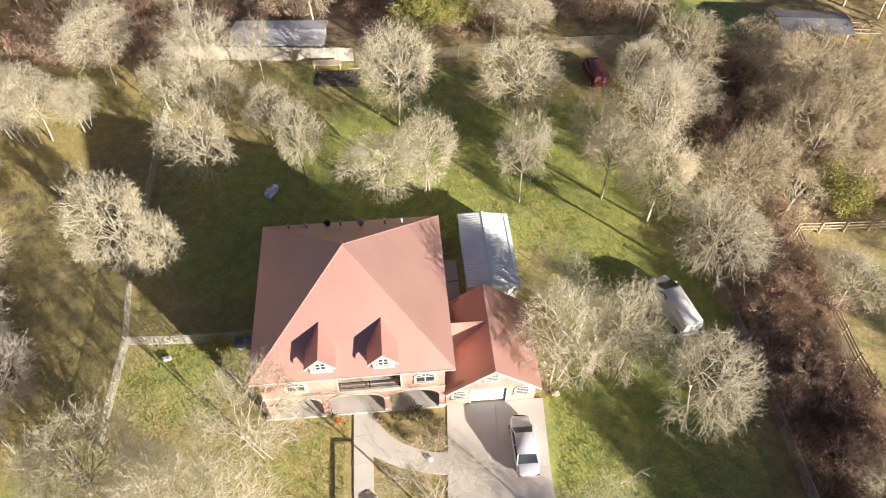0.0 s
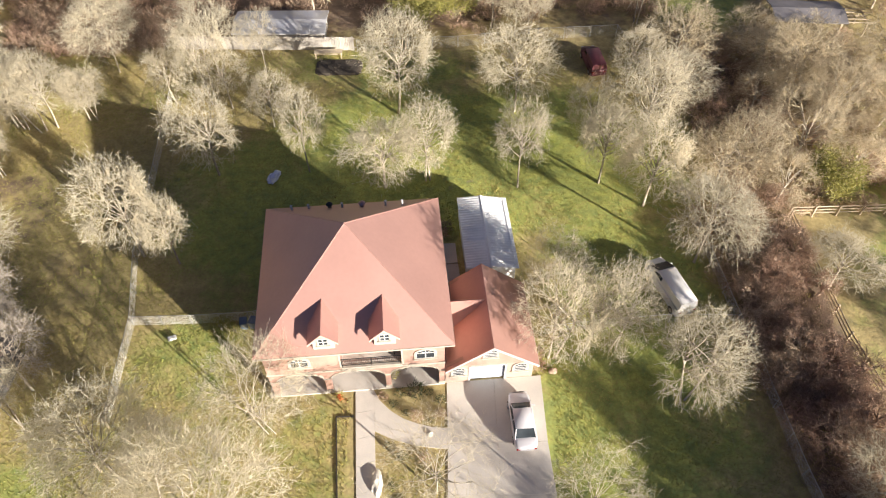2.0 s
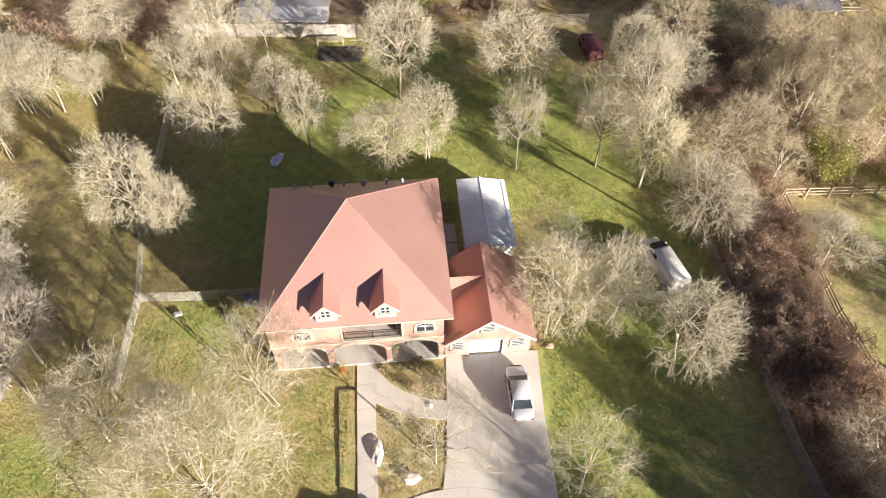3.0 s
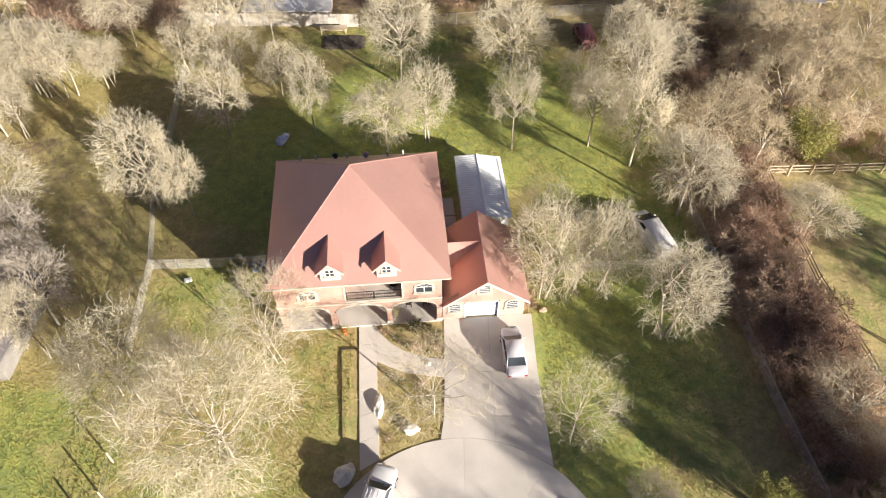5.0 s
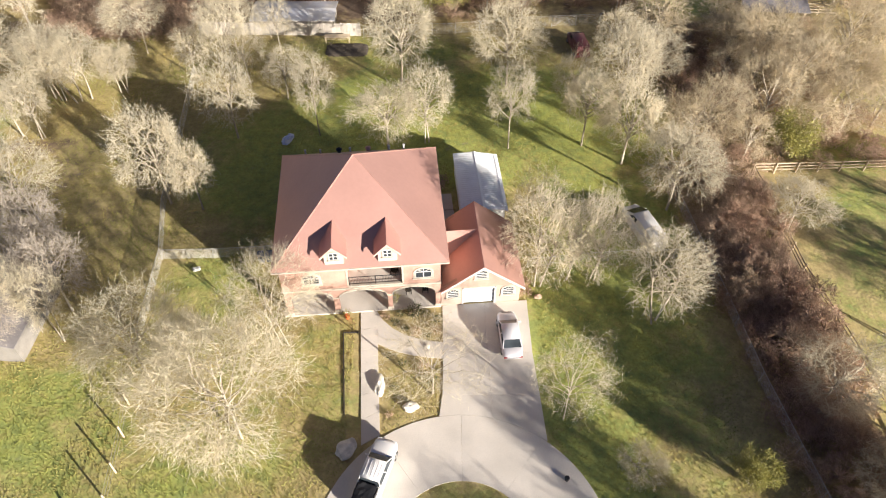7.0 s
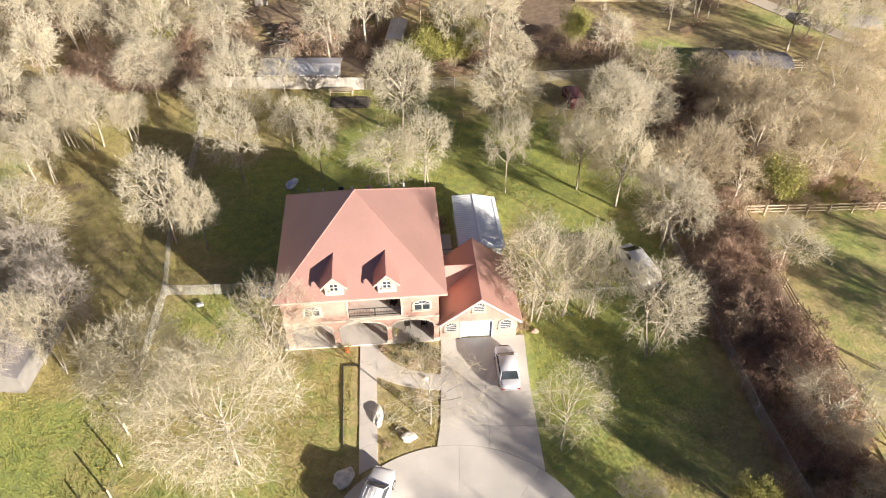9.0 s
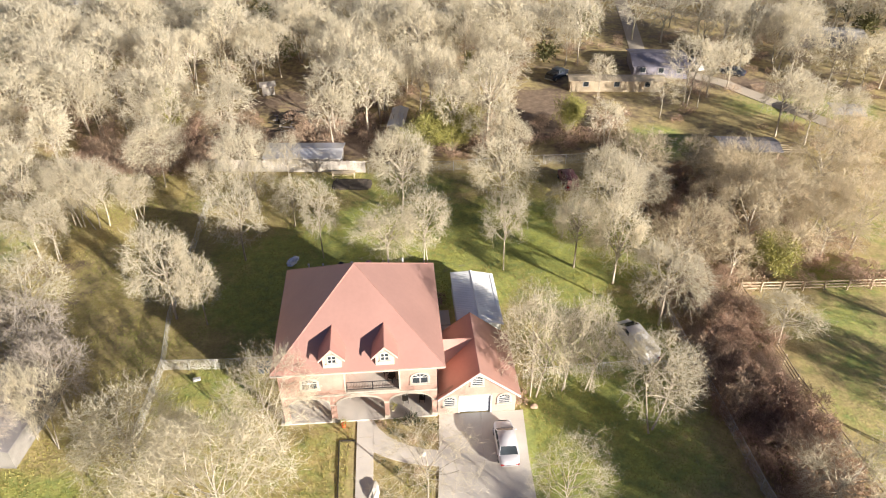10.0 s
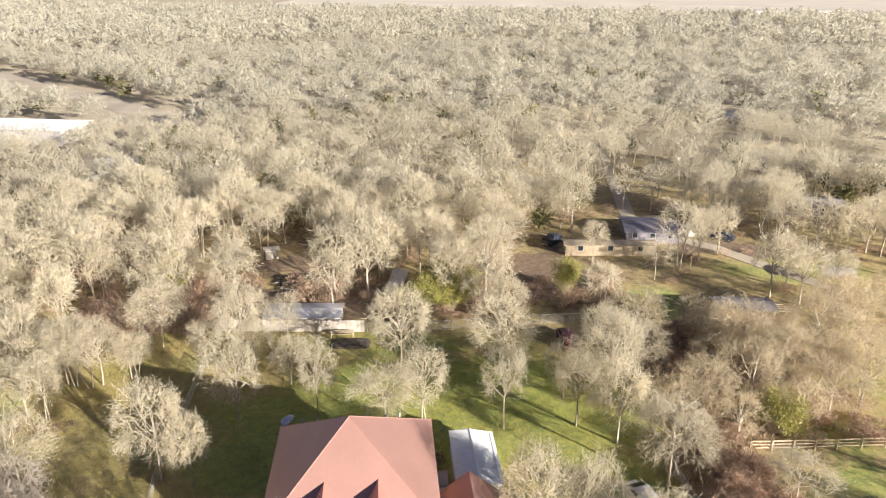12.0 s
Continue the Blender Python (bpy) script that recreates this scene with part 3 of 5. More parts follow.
    # dormers
    for u in (-9.72, -5.2):
        w, vf, zb, ze, zr = 0.8, 0.3, 6.9, 8.45, 9.3
        dm = part("dormer", prism([(u - w, zb), (u + w, zb), (u + w, ze), (u, zr - 0.12), (u - w, ze)], 1, vf, 2.9), CREAM, h, "gabled dormer with a cream front")
        k = (zr - ze) / w
        for s in (-1, 1):
            tip = (u + s * 1.14, ze - k * 0.34)
            part("dormer_roof", slab([(u, vf - 0.3, zr), (tip[0], vf - 0.3, tip[1]), (tip[0], 3.2, tip[1]), (u, 3.4, zr)], 0.07), ROOF, dm)
            part("bargeboard", prism([(u, zr - 0.06), (tip[0], tip[1] - 0.06), (tip[0], tip[1] - 0.24), (u, zr - 0.24)], 1, vf - 0.31, vf - 0.26), CREAM, dm)
        arched_window(dm, u - 0.36, u + 0.36, 7.5, 8.3, vf, 0.08, 0.16, (2, 2), "dormer_window")
    return h


house = build_house()


def build_garage():
    """The lower gabled wing with the garage door, joined to the side of the house."""
    g = thing("attached_garage", HOUSE, "gabled salmon brick garage wing with red metal roof", "garage")
    RU, RZ, L, R, EZ, VF, VB = 3.08, 5.45, -0.7, 6.95, 2.25, 0.45, 8.4
    k = (RZ - EZ) / (R - RU)
    d0, d1 = 1.38, 4.2
    part("side_wall", boxes((6.25, 6.55, VF + 0.3, VB - 0.35, 0, 2.5), (-0.66, -0.4, VF + 0.3, VB - 0.35, 0, 2.5), (-0.66, 6.55, VB - 0.35, VB - 0.1, 0, 2.5)), BRICK, g)
    wins = [(-0.08, 0.92, 1.12, 1.85), (4.95, 6.0, 1.12, 1.85)]
    for r in ((-0.66, wins[0][0], 0, 2.45), (wins[0][1], d0, 0, 2.45), (d0, d1, 2.2, 2.45), (d1, wins[1][0], 0, 2.45), (wins[1][1], 6.55, 0, 2.45), (wins[0][0], wins[0][1], 0, 1.12), (wins[0][0], wins[0][1], 1.85, 2.45), (wins[1][0], wins[1][1], 0, 1.12), (wins[1][0], wins[1][1], 1.85, 2.45)):
        part("front_wall", boxes((r[0], r[1], VF, VF + 0.3, r[2], r[3])), SALMON, g, "pale salmon rendered wall")
    part("gable_wall", prism([(-0.66, 2.45), (6.55, 2.45), (RU, RZ - 0.15)], 1, VF, VF + 0.3), BRICK, g)
    part("back_gable", prism([(-0.66, 2.5), (6.55, 2.5), (RU, RZ - 0.15)], 1, VB - 0.35, VB - 0.1), BRICK, g)
    for w in wins:
        arched_window(g, *w, VF, 0.15, 0.42, (1, 3))
    arched_window(g, RU - 0.65, RU + 0.35, 3.62, 4.3, VF, 0.13, 0.42, (1, 3), "gable_window")
    door = part("garage_door", boxes((d0, d1, VF + 0.18, VF + 0.24, -0.03, 2.2)), DOORWHITE, g, "white panelled garage door")
    panel = link_mesh("door_panel", boxes((0, 0.61, VF + 0.14, VF + 0.19, 0, 0.42), bevel=0.02), DOORWHITE)
    for i in range(4):
        for j in range(4):
            part("door_panel", panel, DOORWHITE, door, place=Matrix.Translation((d0 + 0.07 + i * 0.69, 0, 0.14 + j * 0.515)))
    part("door_trim", boxes((d0 - 0.14, d0, VF - 0.04, VF + 0.1, 0.02, 2.34), (d1, d1 + 0.14, VF - 0.04, VF + 0.1, 0.02, 2.34), (d0 - 0.14, d1 + 0.14, VF - 0.04, VF + 0.1, 2.2, 2.34)), WHITE, door)
    # roof
    v0, v1 = VF - 0.3, VB
    rf = part("roof", slab([(RU, v0, RZ), (R, v0, EZ), (R, v1, EZ), (RU, v1, RZ)], 0.12), ROOF, g)
    part("roof_slope", slab([(RU, v0, RZ), (L, v0, RZ - k * (RU - L)), (L, v1, RZ - k * (RU - L)), (RU, v1, RZ)], 0.12), ROOF, rf)
    # short cross roof tying the wing to the house wall
    cv, low = 4.75, RZ - k * (RU - L) + 0.02
    part("cross_roof", slab([(RU, cv, RZ - 0.02), (L, cv, RZ - 0.02), (L, cv - 1.35, low)], 0.1), ROOF, rf)
    part("cross_roof_back", slab([(RU, cv, RZ - 0.02), (L, cv, RZ - 0.02), (L, cv + 2.4, low)], 0.1), ROOF, rf)
    part("ridge_cap", rods(((RU, v0, RZ), (RU, v1, RZ), 0.05), sides=6), ROOF, rf)
    for s, e in ((-1, (L, RZ - k * (RU - L))), (1, (R, EZ))):
        part("bargeboard", prism([(RU, RZ - 0.06), (e[0], e[1] - 0.06), (e[0], e[1] - 0.3), (RU, RZ - 0.3)], 1, v0 - 0.02, v0 + 0.04), WHITE, rf)
        part("soffit", prism([(RU, RZ - 0.13), (e[0], e[1] - 0.13), (e[0], e[1] - 0.17), (RU, RZ - 0.17)], 1, v0 + 0.04, VF), WHITE, rf)
    part("fascia", boxes((R - 0.02, R + 0.02, v0, v1, EZ - 0.22, EZ - 0.04)), WHITE, rf)
    return g


build_garage()


def build_shed():
    s = thing("garden_shed", HOUSE, "shed with a ribbed white tin roof behind the garage", "shed")
    u0, u1, ur, v0, v1, ze, zr = 2.1, 6.75, 4.35, 10.2, 18.9, 2.5, 2.6
    part("wall", boxes((u0 + 0.15, u0 + 0.25, v0 + 0.2, v1 - 0.2, 0, 2.2), (u1 - 0.25, u1 - 0.15, v0 + 0.2, v1 - 0.2, 0, 2.2), (u0 + 0.25, u1 - 0.25, v1 - 0.3, v1 - 0.2, 0, 2.25), (u0 + 0.25, u1 - 0.25, v0 + 0.2, v0 + 0.3, 0, 2.25)), TIN, s)
    for a, za, b, zb in ((u0, ze, ur, zr), (ur, zr, u1 + 0.15, ze - 0.45)):
        bm = bmesh.new()
        n = 58
        rows = []
        for i in range(n + 1):
            v = v0 + (v1 - v0) * i / n
            up = 0.035 if i % 2 else 0.0
            rows.append((bm.verts.new((a, v, za + up)), bm.verts.new((b, v, zb + up))))
        for p, q in zip(rows, rows[1:]):
            bm.faces.new((p[0], p[1], q[1], q[0]))
        lower = bmesh.ops.extrude_face_region(bm, geom=bm.faces[:])
        bmesh.ops.translate(bm, vec=(0, 0, -0.05), verts=[g for g in lower["geom"] if isinstance(g, bmesh.types.BMVert)])
        part("tin_slope", bm, TIN, s)
    part("ridge_cap", prism([(ur - 0.25, zr - 0.02), (ur, zr + 0.08), (ur + 0.25, zr - 0.02), (ur, zr + 0.04)], 1, v0, v1), TIN, s)
    for v in (v0 + 1.0,):
        part("door", boxes((3.4, 4.5, v0 + 0.14, v0 + 0.19, 0.05, 2.0)), TIN, s)
    return s


build_shed()
paving("side_patio", "small grey concrete patio pads between house and shed", [[(0.55, 36.1), (1.75, 36.2), (1.55, 38.4), (0.35, 38.3)], [(0.33, 38.45), (1.5, 38.55), (1.3, 40.9), (0.1, 40.8)]], 0.08)


# ---- trees ----
def unit(v):
    return v / np.maximum(np.linalg.norm(v, axis=-1, keepdims=True), 1e-9)


def sticks(p0, p1, r0, r1):
    """Three-sided tapered sticks."""
    d = unit(p1 - p0)
    ref = np.where(np.abs(d[:, 2:3]) > 0.9, [[1.0, 0, 0]], [[0, 0, 1.0]])
    a = unit(np.cross(d, ref))
    b = np.cross(d, a)
    rings = []
    for p, r in ((p0, r0), (p1, r1)):
        for k in range(3):
            t = 2 * math.pi * k / 3
            rings.append(p + (a * math.cos(t) + b * math.sin(t)) * np.reshape(r, (-1, 1)))
    v = np.stack(rings, 1)
    f = np.array([(0, 1, 4), (0, 4, 3), (1, 2, 5), (1, 5, 4), (2, 0, 3), (2, 3, 5)])
    return v.reshape(-1, 3), (f[None] + 6 * np.arange(len(p0))[:, None, None]).reshape(-1, 3)


def blades(p, d, length, width, rng):
    """Slender pointed slips, one triangle each."""
    side = unit(np.cross(d, rng.normal(size=d.shape))) * np.reshape(width, (-1, 1)) / 2
    v = np.stack([p - side, p + side, p + d * np.reshape(length, (-1, 1))], 1).reshape(-1, 3)
    return v, np.arange(3 * len(p)).reshape(-1, 3)


def pile(*meshes):
    vs, fs, n = [], [], 0
    for v, f in meshes:
        vs.append(v), fs.append(f + n)
        n += len(v)
    return np.concatenate(vs), np.concatenate(fs)


def grow(seed, n1=15, forks=(3, 3, 4), ntw=7, tw_len=0.4, tw_w=0.034, R=4.5, H=10.0, stems=1, thick=1.0, fork_at=0.3, wide=0.0, solid=2, mid_at=0.56, deep=0.42):
    """A bare broad-crowned tree: a straight trunk, limbs that spread from it like spokes and fork again and again out to a lumpy dome, and a fringe of twigs."""
    rng = np.random.default_rng(seed)
    mid = np.array([0, 0, H * mid_at])
    semi = np.array([R, R, H * deep])
    lumps = unit(rng.normal(size=(13, 3)) * [1, 1, 0.8] + [0, 0, 0.2])
    depth = rng.uniform(-0.5, 0.3, 13)

    def reach(e):
        """How far the crown goes that way: an uneven dome."""
        return 1 + (depth * np.exp(-9 * (1 - e @ lumps.T))).sum(1, keepdims=True)

    woods, slips = [], []

    def bend(p, q, r0, r1, n, sag):
        """A branch in n pieces that swings a little on its way."""
        t = np.linspace(0, 1, n + 1)
        side = rng.normal(size=p.shape) * sag * np.linalg.norm(q - p, axis=1, keepdims=True)
        pts = [p + (q - p) * u + side * math.sin(math.pi * u) for u in t]
        for i in range(n):
            woods.append(sticks(pts[i], pts[i + 1], np.full(len(p), thick * (r0 + (r1 - r0) * t[i])), np.full(len(p), thick * (r0 + (r1 - r0) * t[i + 1]))))
        return pts

    trunks = []
    for k in range(stems):
        lean = rng.normal(size=2) * (0.2 if stems == 1 else 0.7)
        base = np.array([[0.5 * k - 0.25 * (stems - 1), 0.2 * (k % 2), -0.2]])
        head = np.array([[lean[0] + base[0, 0], lean[1], H * 0.52]])
        bend(base, head, 0.19 / stems**0.4, 0.085 / stems**0.4, 4, 0.02)
        trunks.append((base[0], head[0]))
    i = np.arange(n1)
    az = 2.39996 * i + rng.uniform(-0.3, 0.3, n1)
    el = np.arcsin(np.clip(-0.42 + 1.4 * (i + 0.5) / n1 + rng.uniform(-0.06, 0.06, n1), -0.5, 0.99))
    e = np.stack([np.cos(az) * np.cos(el), np.sin(az) * np.cos(el), np.sin(el)], 1)
    which = i % stems
    low, high = np.array([t[0] for t in trunks])[which], np.array([t[1] for t in trunks])[which]
    up = np.clip(fork_at / 0.52 + (1 - fork_at / 0.52) * (0.35 + 0.65 * np.sin(el)), 0.5, 1)[:, None]
    p = low + (high - low) * up
    q = mid + e * semi * reach(e) * rng.uniform(0.4, 0.52, (n1, 1))
    limb = bend(p, q, 0.075, 0.045, 3, 0.07)
    start, way, tail = limb[-1], unit(limb[-1] - limb[-2]), limb[-2]
    radius, width = (0.64, 0.82, 0.97), (0.03, 0.02, 0.016)
    for level, n in enumerate(forks):
        idx = np.repeat(np.arange(len(start)), n)
        m = len(idx)
        back = rng.random((m, 1)) ** 1.6 * 0.75
        p = start[idx] + (tail[idx] - start[idx]) * back
        out = unit((p - mid) / semi + 1e-6)
        e = unit(out + (0.42, 0.34, 0.3)[level] * (1 + wide) * rng.normal(size=(m, 3)))
        e[:, 2] = np.maximum(e[:, 2], -0.55)
        q = mid + e * semi * reach(e) * radius[level] * rng.uniform((0.75, 0.72, 0.7)[level], 1.12, (m, 1))
        q = q + way[idx] * 0.07 * R
        far = np.linalg.norm(q - p, axis=1, keepdims=True)
        q = p + (q - p) * np.minimum(1, (0.42, 0.32, 0.28)[level] * R / np.maximum(far, 0.1))
        if level < solid:
            pts = bend(p, q, width[level] * 1.15, width[level] * 0.75, 2 if level < 1 else 1, 0.1)
        else:
            pts = [p, q]
            slips.append(blades(p, unit(q - p), np.linalg.norm(q - p, axis=1) * 1.1, np.full(m, 2.1 * thick * width[level]), rng))
        start, tail, way = pts[-1], pts[0], unit(pts[-1] - pts[-2])
        k = ntw if level == 2 else ntw // 2
        if level > 0:
            idx = np.repeat(np.arange(len(start)), k)
            m = len(idx)
            at = tail[idx] + (start[idx] - tail[idx]) * rng.uniform(0.15, 1.0, (m, 1))
            d = unit(0.9 * way[idx] + 0.62 * rng.normal(size=(m, 3)) + 0.35 * unit((at - mid) / semi) + [0, 0, 0.12])
            slips.append(blades(at, d, tw_len * rng.uniform(0.5, 1.5, m), tw_w * rng.uniform(0.7, 1.2, m), rng))
    return pile(*woods[: 4 * stems + 3]), pile(*woods[4 * stems + 3 :], *slips)


def leafy(seed, n=2600, R=3.0, H=6.0, size=0.24, low=0.1):
    """An evergreen clump: short stems and many small leaf slips in uneven tufts."""
    rng = np.random.default_rng(seed)
    tufts = 34
    c = unit(rng.normal(size=(tufts, 3))) * rng.uniform(0.35, 0.95, (tufts, 1)) * [R, R, H * 0.45] + [0, 0, H * (0.52 + low)]
    c[:, 2] = np.maximum(c[:, 2], 0.5)
    k = rng.integers(0, tufts, n)
    off = rng.normal(size=(n, 3)) * R * 0.17
    d = unit(off + 0.6 * rng.normal(size=(n, 3)) + [0, 0, 0.4])
    leaves = blades(c[k] + off, d, size * rng.uniform(0.6, 1.4, n), size * 0.5 * rng.uniform(0.7, 1.3, n), rng)
    root = np.repeat([[0, 0, -0.2]], tufts, 0) + rng.normal(size=(tufts, 3)) * [0.15, 0.15, 0]
    return sticks(root, c, np.full(tufts, 0.06), np.full(tufts, 0.02)), leaves


def scrub(seed, n=420, R=1.6, H=2.2, size=0.75, w=0.05):
    rng = np.random.default_rng(seed)
    az, r = rng.uniform(0, 6.28, n), np.sqrt(rng.uniform(0, 1, n)) * R * 0.8
    p = np.stack([r * np.cos(az), r * np.sin(az), rng.uniform(0.0, 0.75, n) * H * (1 - 0.5 * (r / R) ** 2)], 1)
    d = unit(rng.normal(size=(n, 3)) * 0.75 + [0, 0, 0.8] + np.stack([np.cos(az), np.sin(az), 0 * az], 1) * 0.4)
    return blades(p, d, size * rng.uniform(0.5, 1.4, n), w * rng.uniform(0.6, 1.3, n), rng)


def family(seed, count, twin=(), **how):
    """Several trees of one habit, as pairs of a trunk and a crown."""
    out = []
    for k in range(count):
        wood, twigs = grow(seed + k, stems=2 if k in twin else 1, **how)
        out.append((tri_mesh("trunk", *wood, BARK), tri_mesh("crown", *twigs, TWIG)))
    return out


DENSE = family(100, 5, (3,), n1=17, forks=(3, 4, 5), ntw=5, tw_len=0.44, tw_w=0.028, thick=0.85)
SHAPES = family(110, 8, (3, 5), n1=16, forks=(3, 4, 5), ntw=4, tw_len=0.46, tw_w=0.028, thick=0.85)
SLIM = family(140, 5, (1,), n1=15, forks=(3, 4, 5), ntw=4, tw_len=0.46, tw_w=0.028, thick=0.85, H=12.5)
WOOD = family(180, 6, (2,), n1=12, forks=(3, 3, 4), ntw=5, tw_len=0.58, tw_w=0.05, H=11, solid=1)
AIRY = family(200, 3, n1=22, forks=(3, 4, 5), ntw=5, tw_len=0.46, tw_w=0.021, thick=0.48, wide=0.25)
BUSHY = family(240, 4, (0, 2), n1=17, forks=(3, 4, 4), ntw=4, tw_len=0.48, tw_w=0.026, thick=0.75, fork_at=0.14, mid_at=0.5, deep=0.47)
STEMMY = family(260, 1, (0,), n1=18, forks=(3, 4, 5), ntw=5, tw_len=0.46, tw_w=0.013, thick=0.48, fork_at=0.2)
THIN = family(220, 2, n1=16, forks=(3, 3, 4), ntw=4, tw_len=0.42, tw_w=0.015, thick=0.42, wide=0.4)
WARM = []
for wood, crown in WOOD:
    crown = crown.copy()
    crown.materials[0] = TWIG_WARM
    WARM.append((wood, crown))
GREY = []
for wood, crown in SHAPES:
    crown = crown.copy()
    crown.materials[0] = TWIG_GREY
    GREY.append((wood, crown))
BUSHY_WARM = []
for wood, crown in BUSHY:
    crown = crown.copy()
    crown.materials[0] = TWIG_WARM
    BUSHY_WARM.append((wood, crown))
GREENS = []
for s in range(3):
    wood, leaves = leafy(160 + s, 8000)
    GREENS.append((tri_mesh("trunk", *wood, BARK), tri_mesh("crown", *leaves, LEAF)))
BARE = "bare pale-twigged tree in winter"
tree_rng = random.Random(7)


def tree(x, y, radius, crown_z, shapes=None, label=BARE, group="bare trees", pick=None):
    """radius: of the crown; crown_z: height of its middle."""
    shapes = shapes or SHAPES
    i = tree_rng.randrange(len(shapes)) if pick is None else pick
    mid, r0 = {id(SHAPES): (6.0, 4.35), id(SLIM): (7.4, 4.35), id(WOOD): (6.6, 4.5), id(WARM): (6.6, 4.5), id(THIN): (6.0, 4.35), id(BUSHY): (5.4, 4.35), id(GREY): (6.0, 4.35), id(DENSE): (6.0, 4.35), id(STEMMY): (6.0, 4.35), id(BUSHY_WARM): (5.4, 4.35), id(AIRY): (6.0, 4.35), id(GREENS): (3.6, 3.0)}[id(shapes)]
    m = pose(x, y, 0, 0, 0, tree_rng.uniform(0, 360))
    k, kz = radius / r0, crown_z / mid
    t = thing("tree", m @ Matrix.Diagonal((k * tree_rng.uniform(0.9, 1.14), k * tree_rng.uniform(0.9, 1.14), kz, 1)), label, "tree", group)
    part("trunk", shapes[i][0], None, t)
    part("crown", shapes[i][1], None, t)
    return t


# x, y, crown radius, height of the crown's middle: the trees of the house's own lot and of its neighbours
YARD = [
    (-30.4, 61.8, 3.2, 4.8), (-47.1, 57.8, 4.3, 6.4), (-45.9, 57.5, 3.6, 6.8), (-42.6, 57.7, 3.5, 6.4), (-53.0, 58.5, 4.2, 6.4),
    (-38.6, 67.6, 5.6, 7.2), (-48.2, 50.5, 3.8, 5.6), (-26.0, 61.8, 3.8, 8.0), (-23.8, 61.0, 3.2, 5.2), (-13.8, 50.7, 3.1, 7.2), (-18.6, 57.8, 3.3, 4.6),
    (-1.4, 49.5, 3.9, 6.4), (7.8, 48.4, 3.3, 7.6), (25.6, 59.6, 4.0, 5.4), (15.6, 55.0, 3.2, 5.4),
    (10.3, 14.3, 3.9, 6.4),
    (-15.6, 12.6, 7.4, 8.2), (-24.0, 17.6, 5.7, 6.8), (-0.4, 16.7, 5.2, 5.6), (-33.3, 22.0, 2.6, 6.4), (-35.4, 23.0, 2.4, 6.4), (-19.5, 17.0, 3.6, 6.4), (-41.2, 36.8, 4.2, 6.4), (-45.6, 50.0, 3.2, 5.6),
    (-39.5, 19.5, 3.6, 5.8), (-52.0, 41.0, 4.4, 6.5), (38.0, 16.4, 4.4, 7.2), (41.0, 22.0, 3.8, 5.6), (15.4, 9.4, 2.0, 2.4), (36.0, 7.0, 4.0, 7.0),
    (37.0, 52.2, 5.6, 5.4), (42.6, 57.0, 5.6, 5.6), (46.4, 51.4, 4.8, 4.4), (48.0, 57.4, 4.8, 5.0), (39.0, 63.0, 5.0, 5.4), (42.2, 66.0, 4.8, 5.0), (29.2, 48.4, 4.4, 6.0), (41.5, 48.6, 3.4, 4.0), (50.5, 64.0, 4.8, 6.4), (52.0, 55.0, 4.2, 5.6),
    # those below y = 5 are unseen, added for their shadows on the lawn
    (40.5, -0.5, 5.0, 7.4), (47.0, -6.5, 5.0, 7.6), (32.0, 15.8, 4.1, 4.4), (33.4, 8.4, 3.6, 3.6), (-26.3, 66.6, 4.2, 6.6), (-21.0, 67.6, 2.6, 5.6), (10.8, 74.6, 3.2, 5.0), (21.6, 64.4, 3.6, 5.8), (35.2, 35.4, 3.8, 4.4), (41.5, 4.0, 4.6, 6.6), (50.0, -4.0, 5.0, 7.6), (35.0, -11.0, 4.6, 7.2), (28.0, -16.0, 4.6, 7.0), (57.0, 21.0, 4.4, 6.4), (27.6, 98.5, 2.8, 5.6), (44.0, 95.0, 4.4, 6.0), (36.6, 91.0, 4.2, 5.6), (63.5, 84.5, 3.8, 5.6), (57.5, 88.0, 4.2, 6.0), (60.0, 30.0, 4.6, 6.8), (63.0, 14.0, 4.6, 6.8),
]
for x, y, r, z in [(9.3, 28.2, 4.3, 7.4), (14.7, 29.2, 3.8, 6.2), (12.4, 29.2, 4.2, 6.4)]:
    tree(x, y, r, z, BUSHY, "bare pale-twigged tree crowding the garage")
tree(10.2, 34.2, 3.6, 6.0, THIN, "bare open-crowned tree beside the tin shed")
# unseen trees, placed so that their shadows fall across the driveway
for x, y, r, z in [(25.5, 0.0, 4.2, 6.6), (29.0, -4.0, 4.6, 7.4)]:
    tree(x, y, r, z, THIN, "bare open-crowned tree out of view beyond the lawn")
for x, y, r, z in [(-28.2, 39.4, 4.6, 7.8), (-24.6, 38.5, 2.9, 5.6), (-23.2, 50.2, 4.6, 6.8), (23.8, 38.6, 5.0, 7.2), (19.5, 24.2, 4.3, 7.2), (-5.8, 48.4, 5.2, 5.8), (16.2, 49.0, 4.2, 6.6), (20.2, 45.8, 4.7, 7.0), (21.0, 53.5, 4.8, 8.2), (8.2, 60.3, 4.6, 7.2), (-4.9, 60.1, 5.2, 8.2), (-43.8, 56.9, 4.6, 5.8), (-39.4, 58.9, 2.5, 4.2), (-38.6, 59.1, 2.6, 4.6)]:
    tree(x, y, r, z, DENSE, "bare tree with a dense pale crown")
tree(-13.4, 21.4, 4.7, 7.4, STEMMY, "bare many-stemmed tree before the house corner")
for x, y, r, z in [(-33.6, 25.3, 3.9, 6.0), (-38.6, 30.8, 4.2, 6.0), (-44.5, 31.5, 4.0, 6.0), (-36.2, 29.0, 3.2, 5.4), (-37.4, 20.6, 3.4, 6.2)]:
    tree(x, y, r, z, GREY, "bare grey-brown tree beside the cottage")
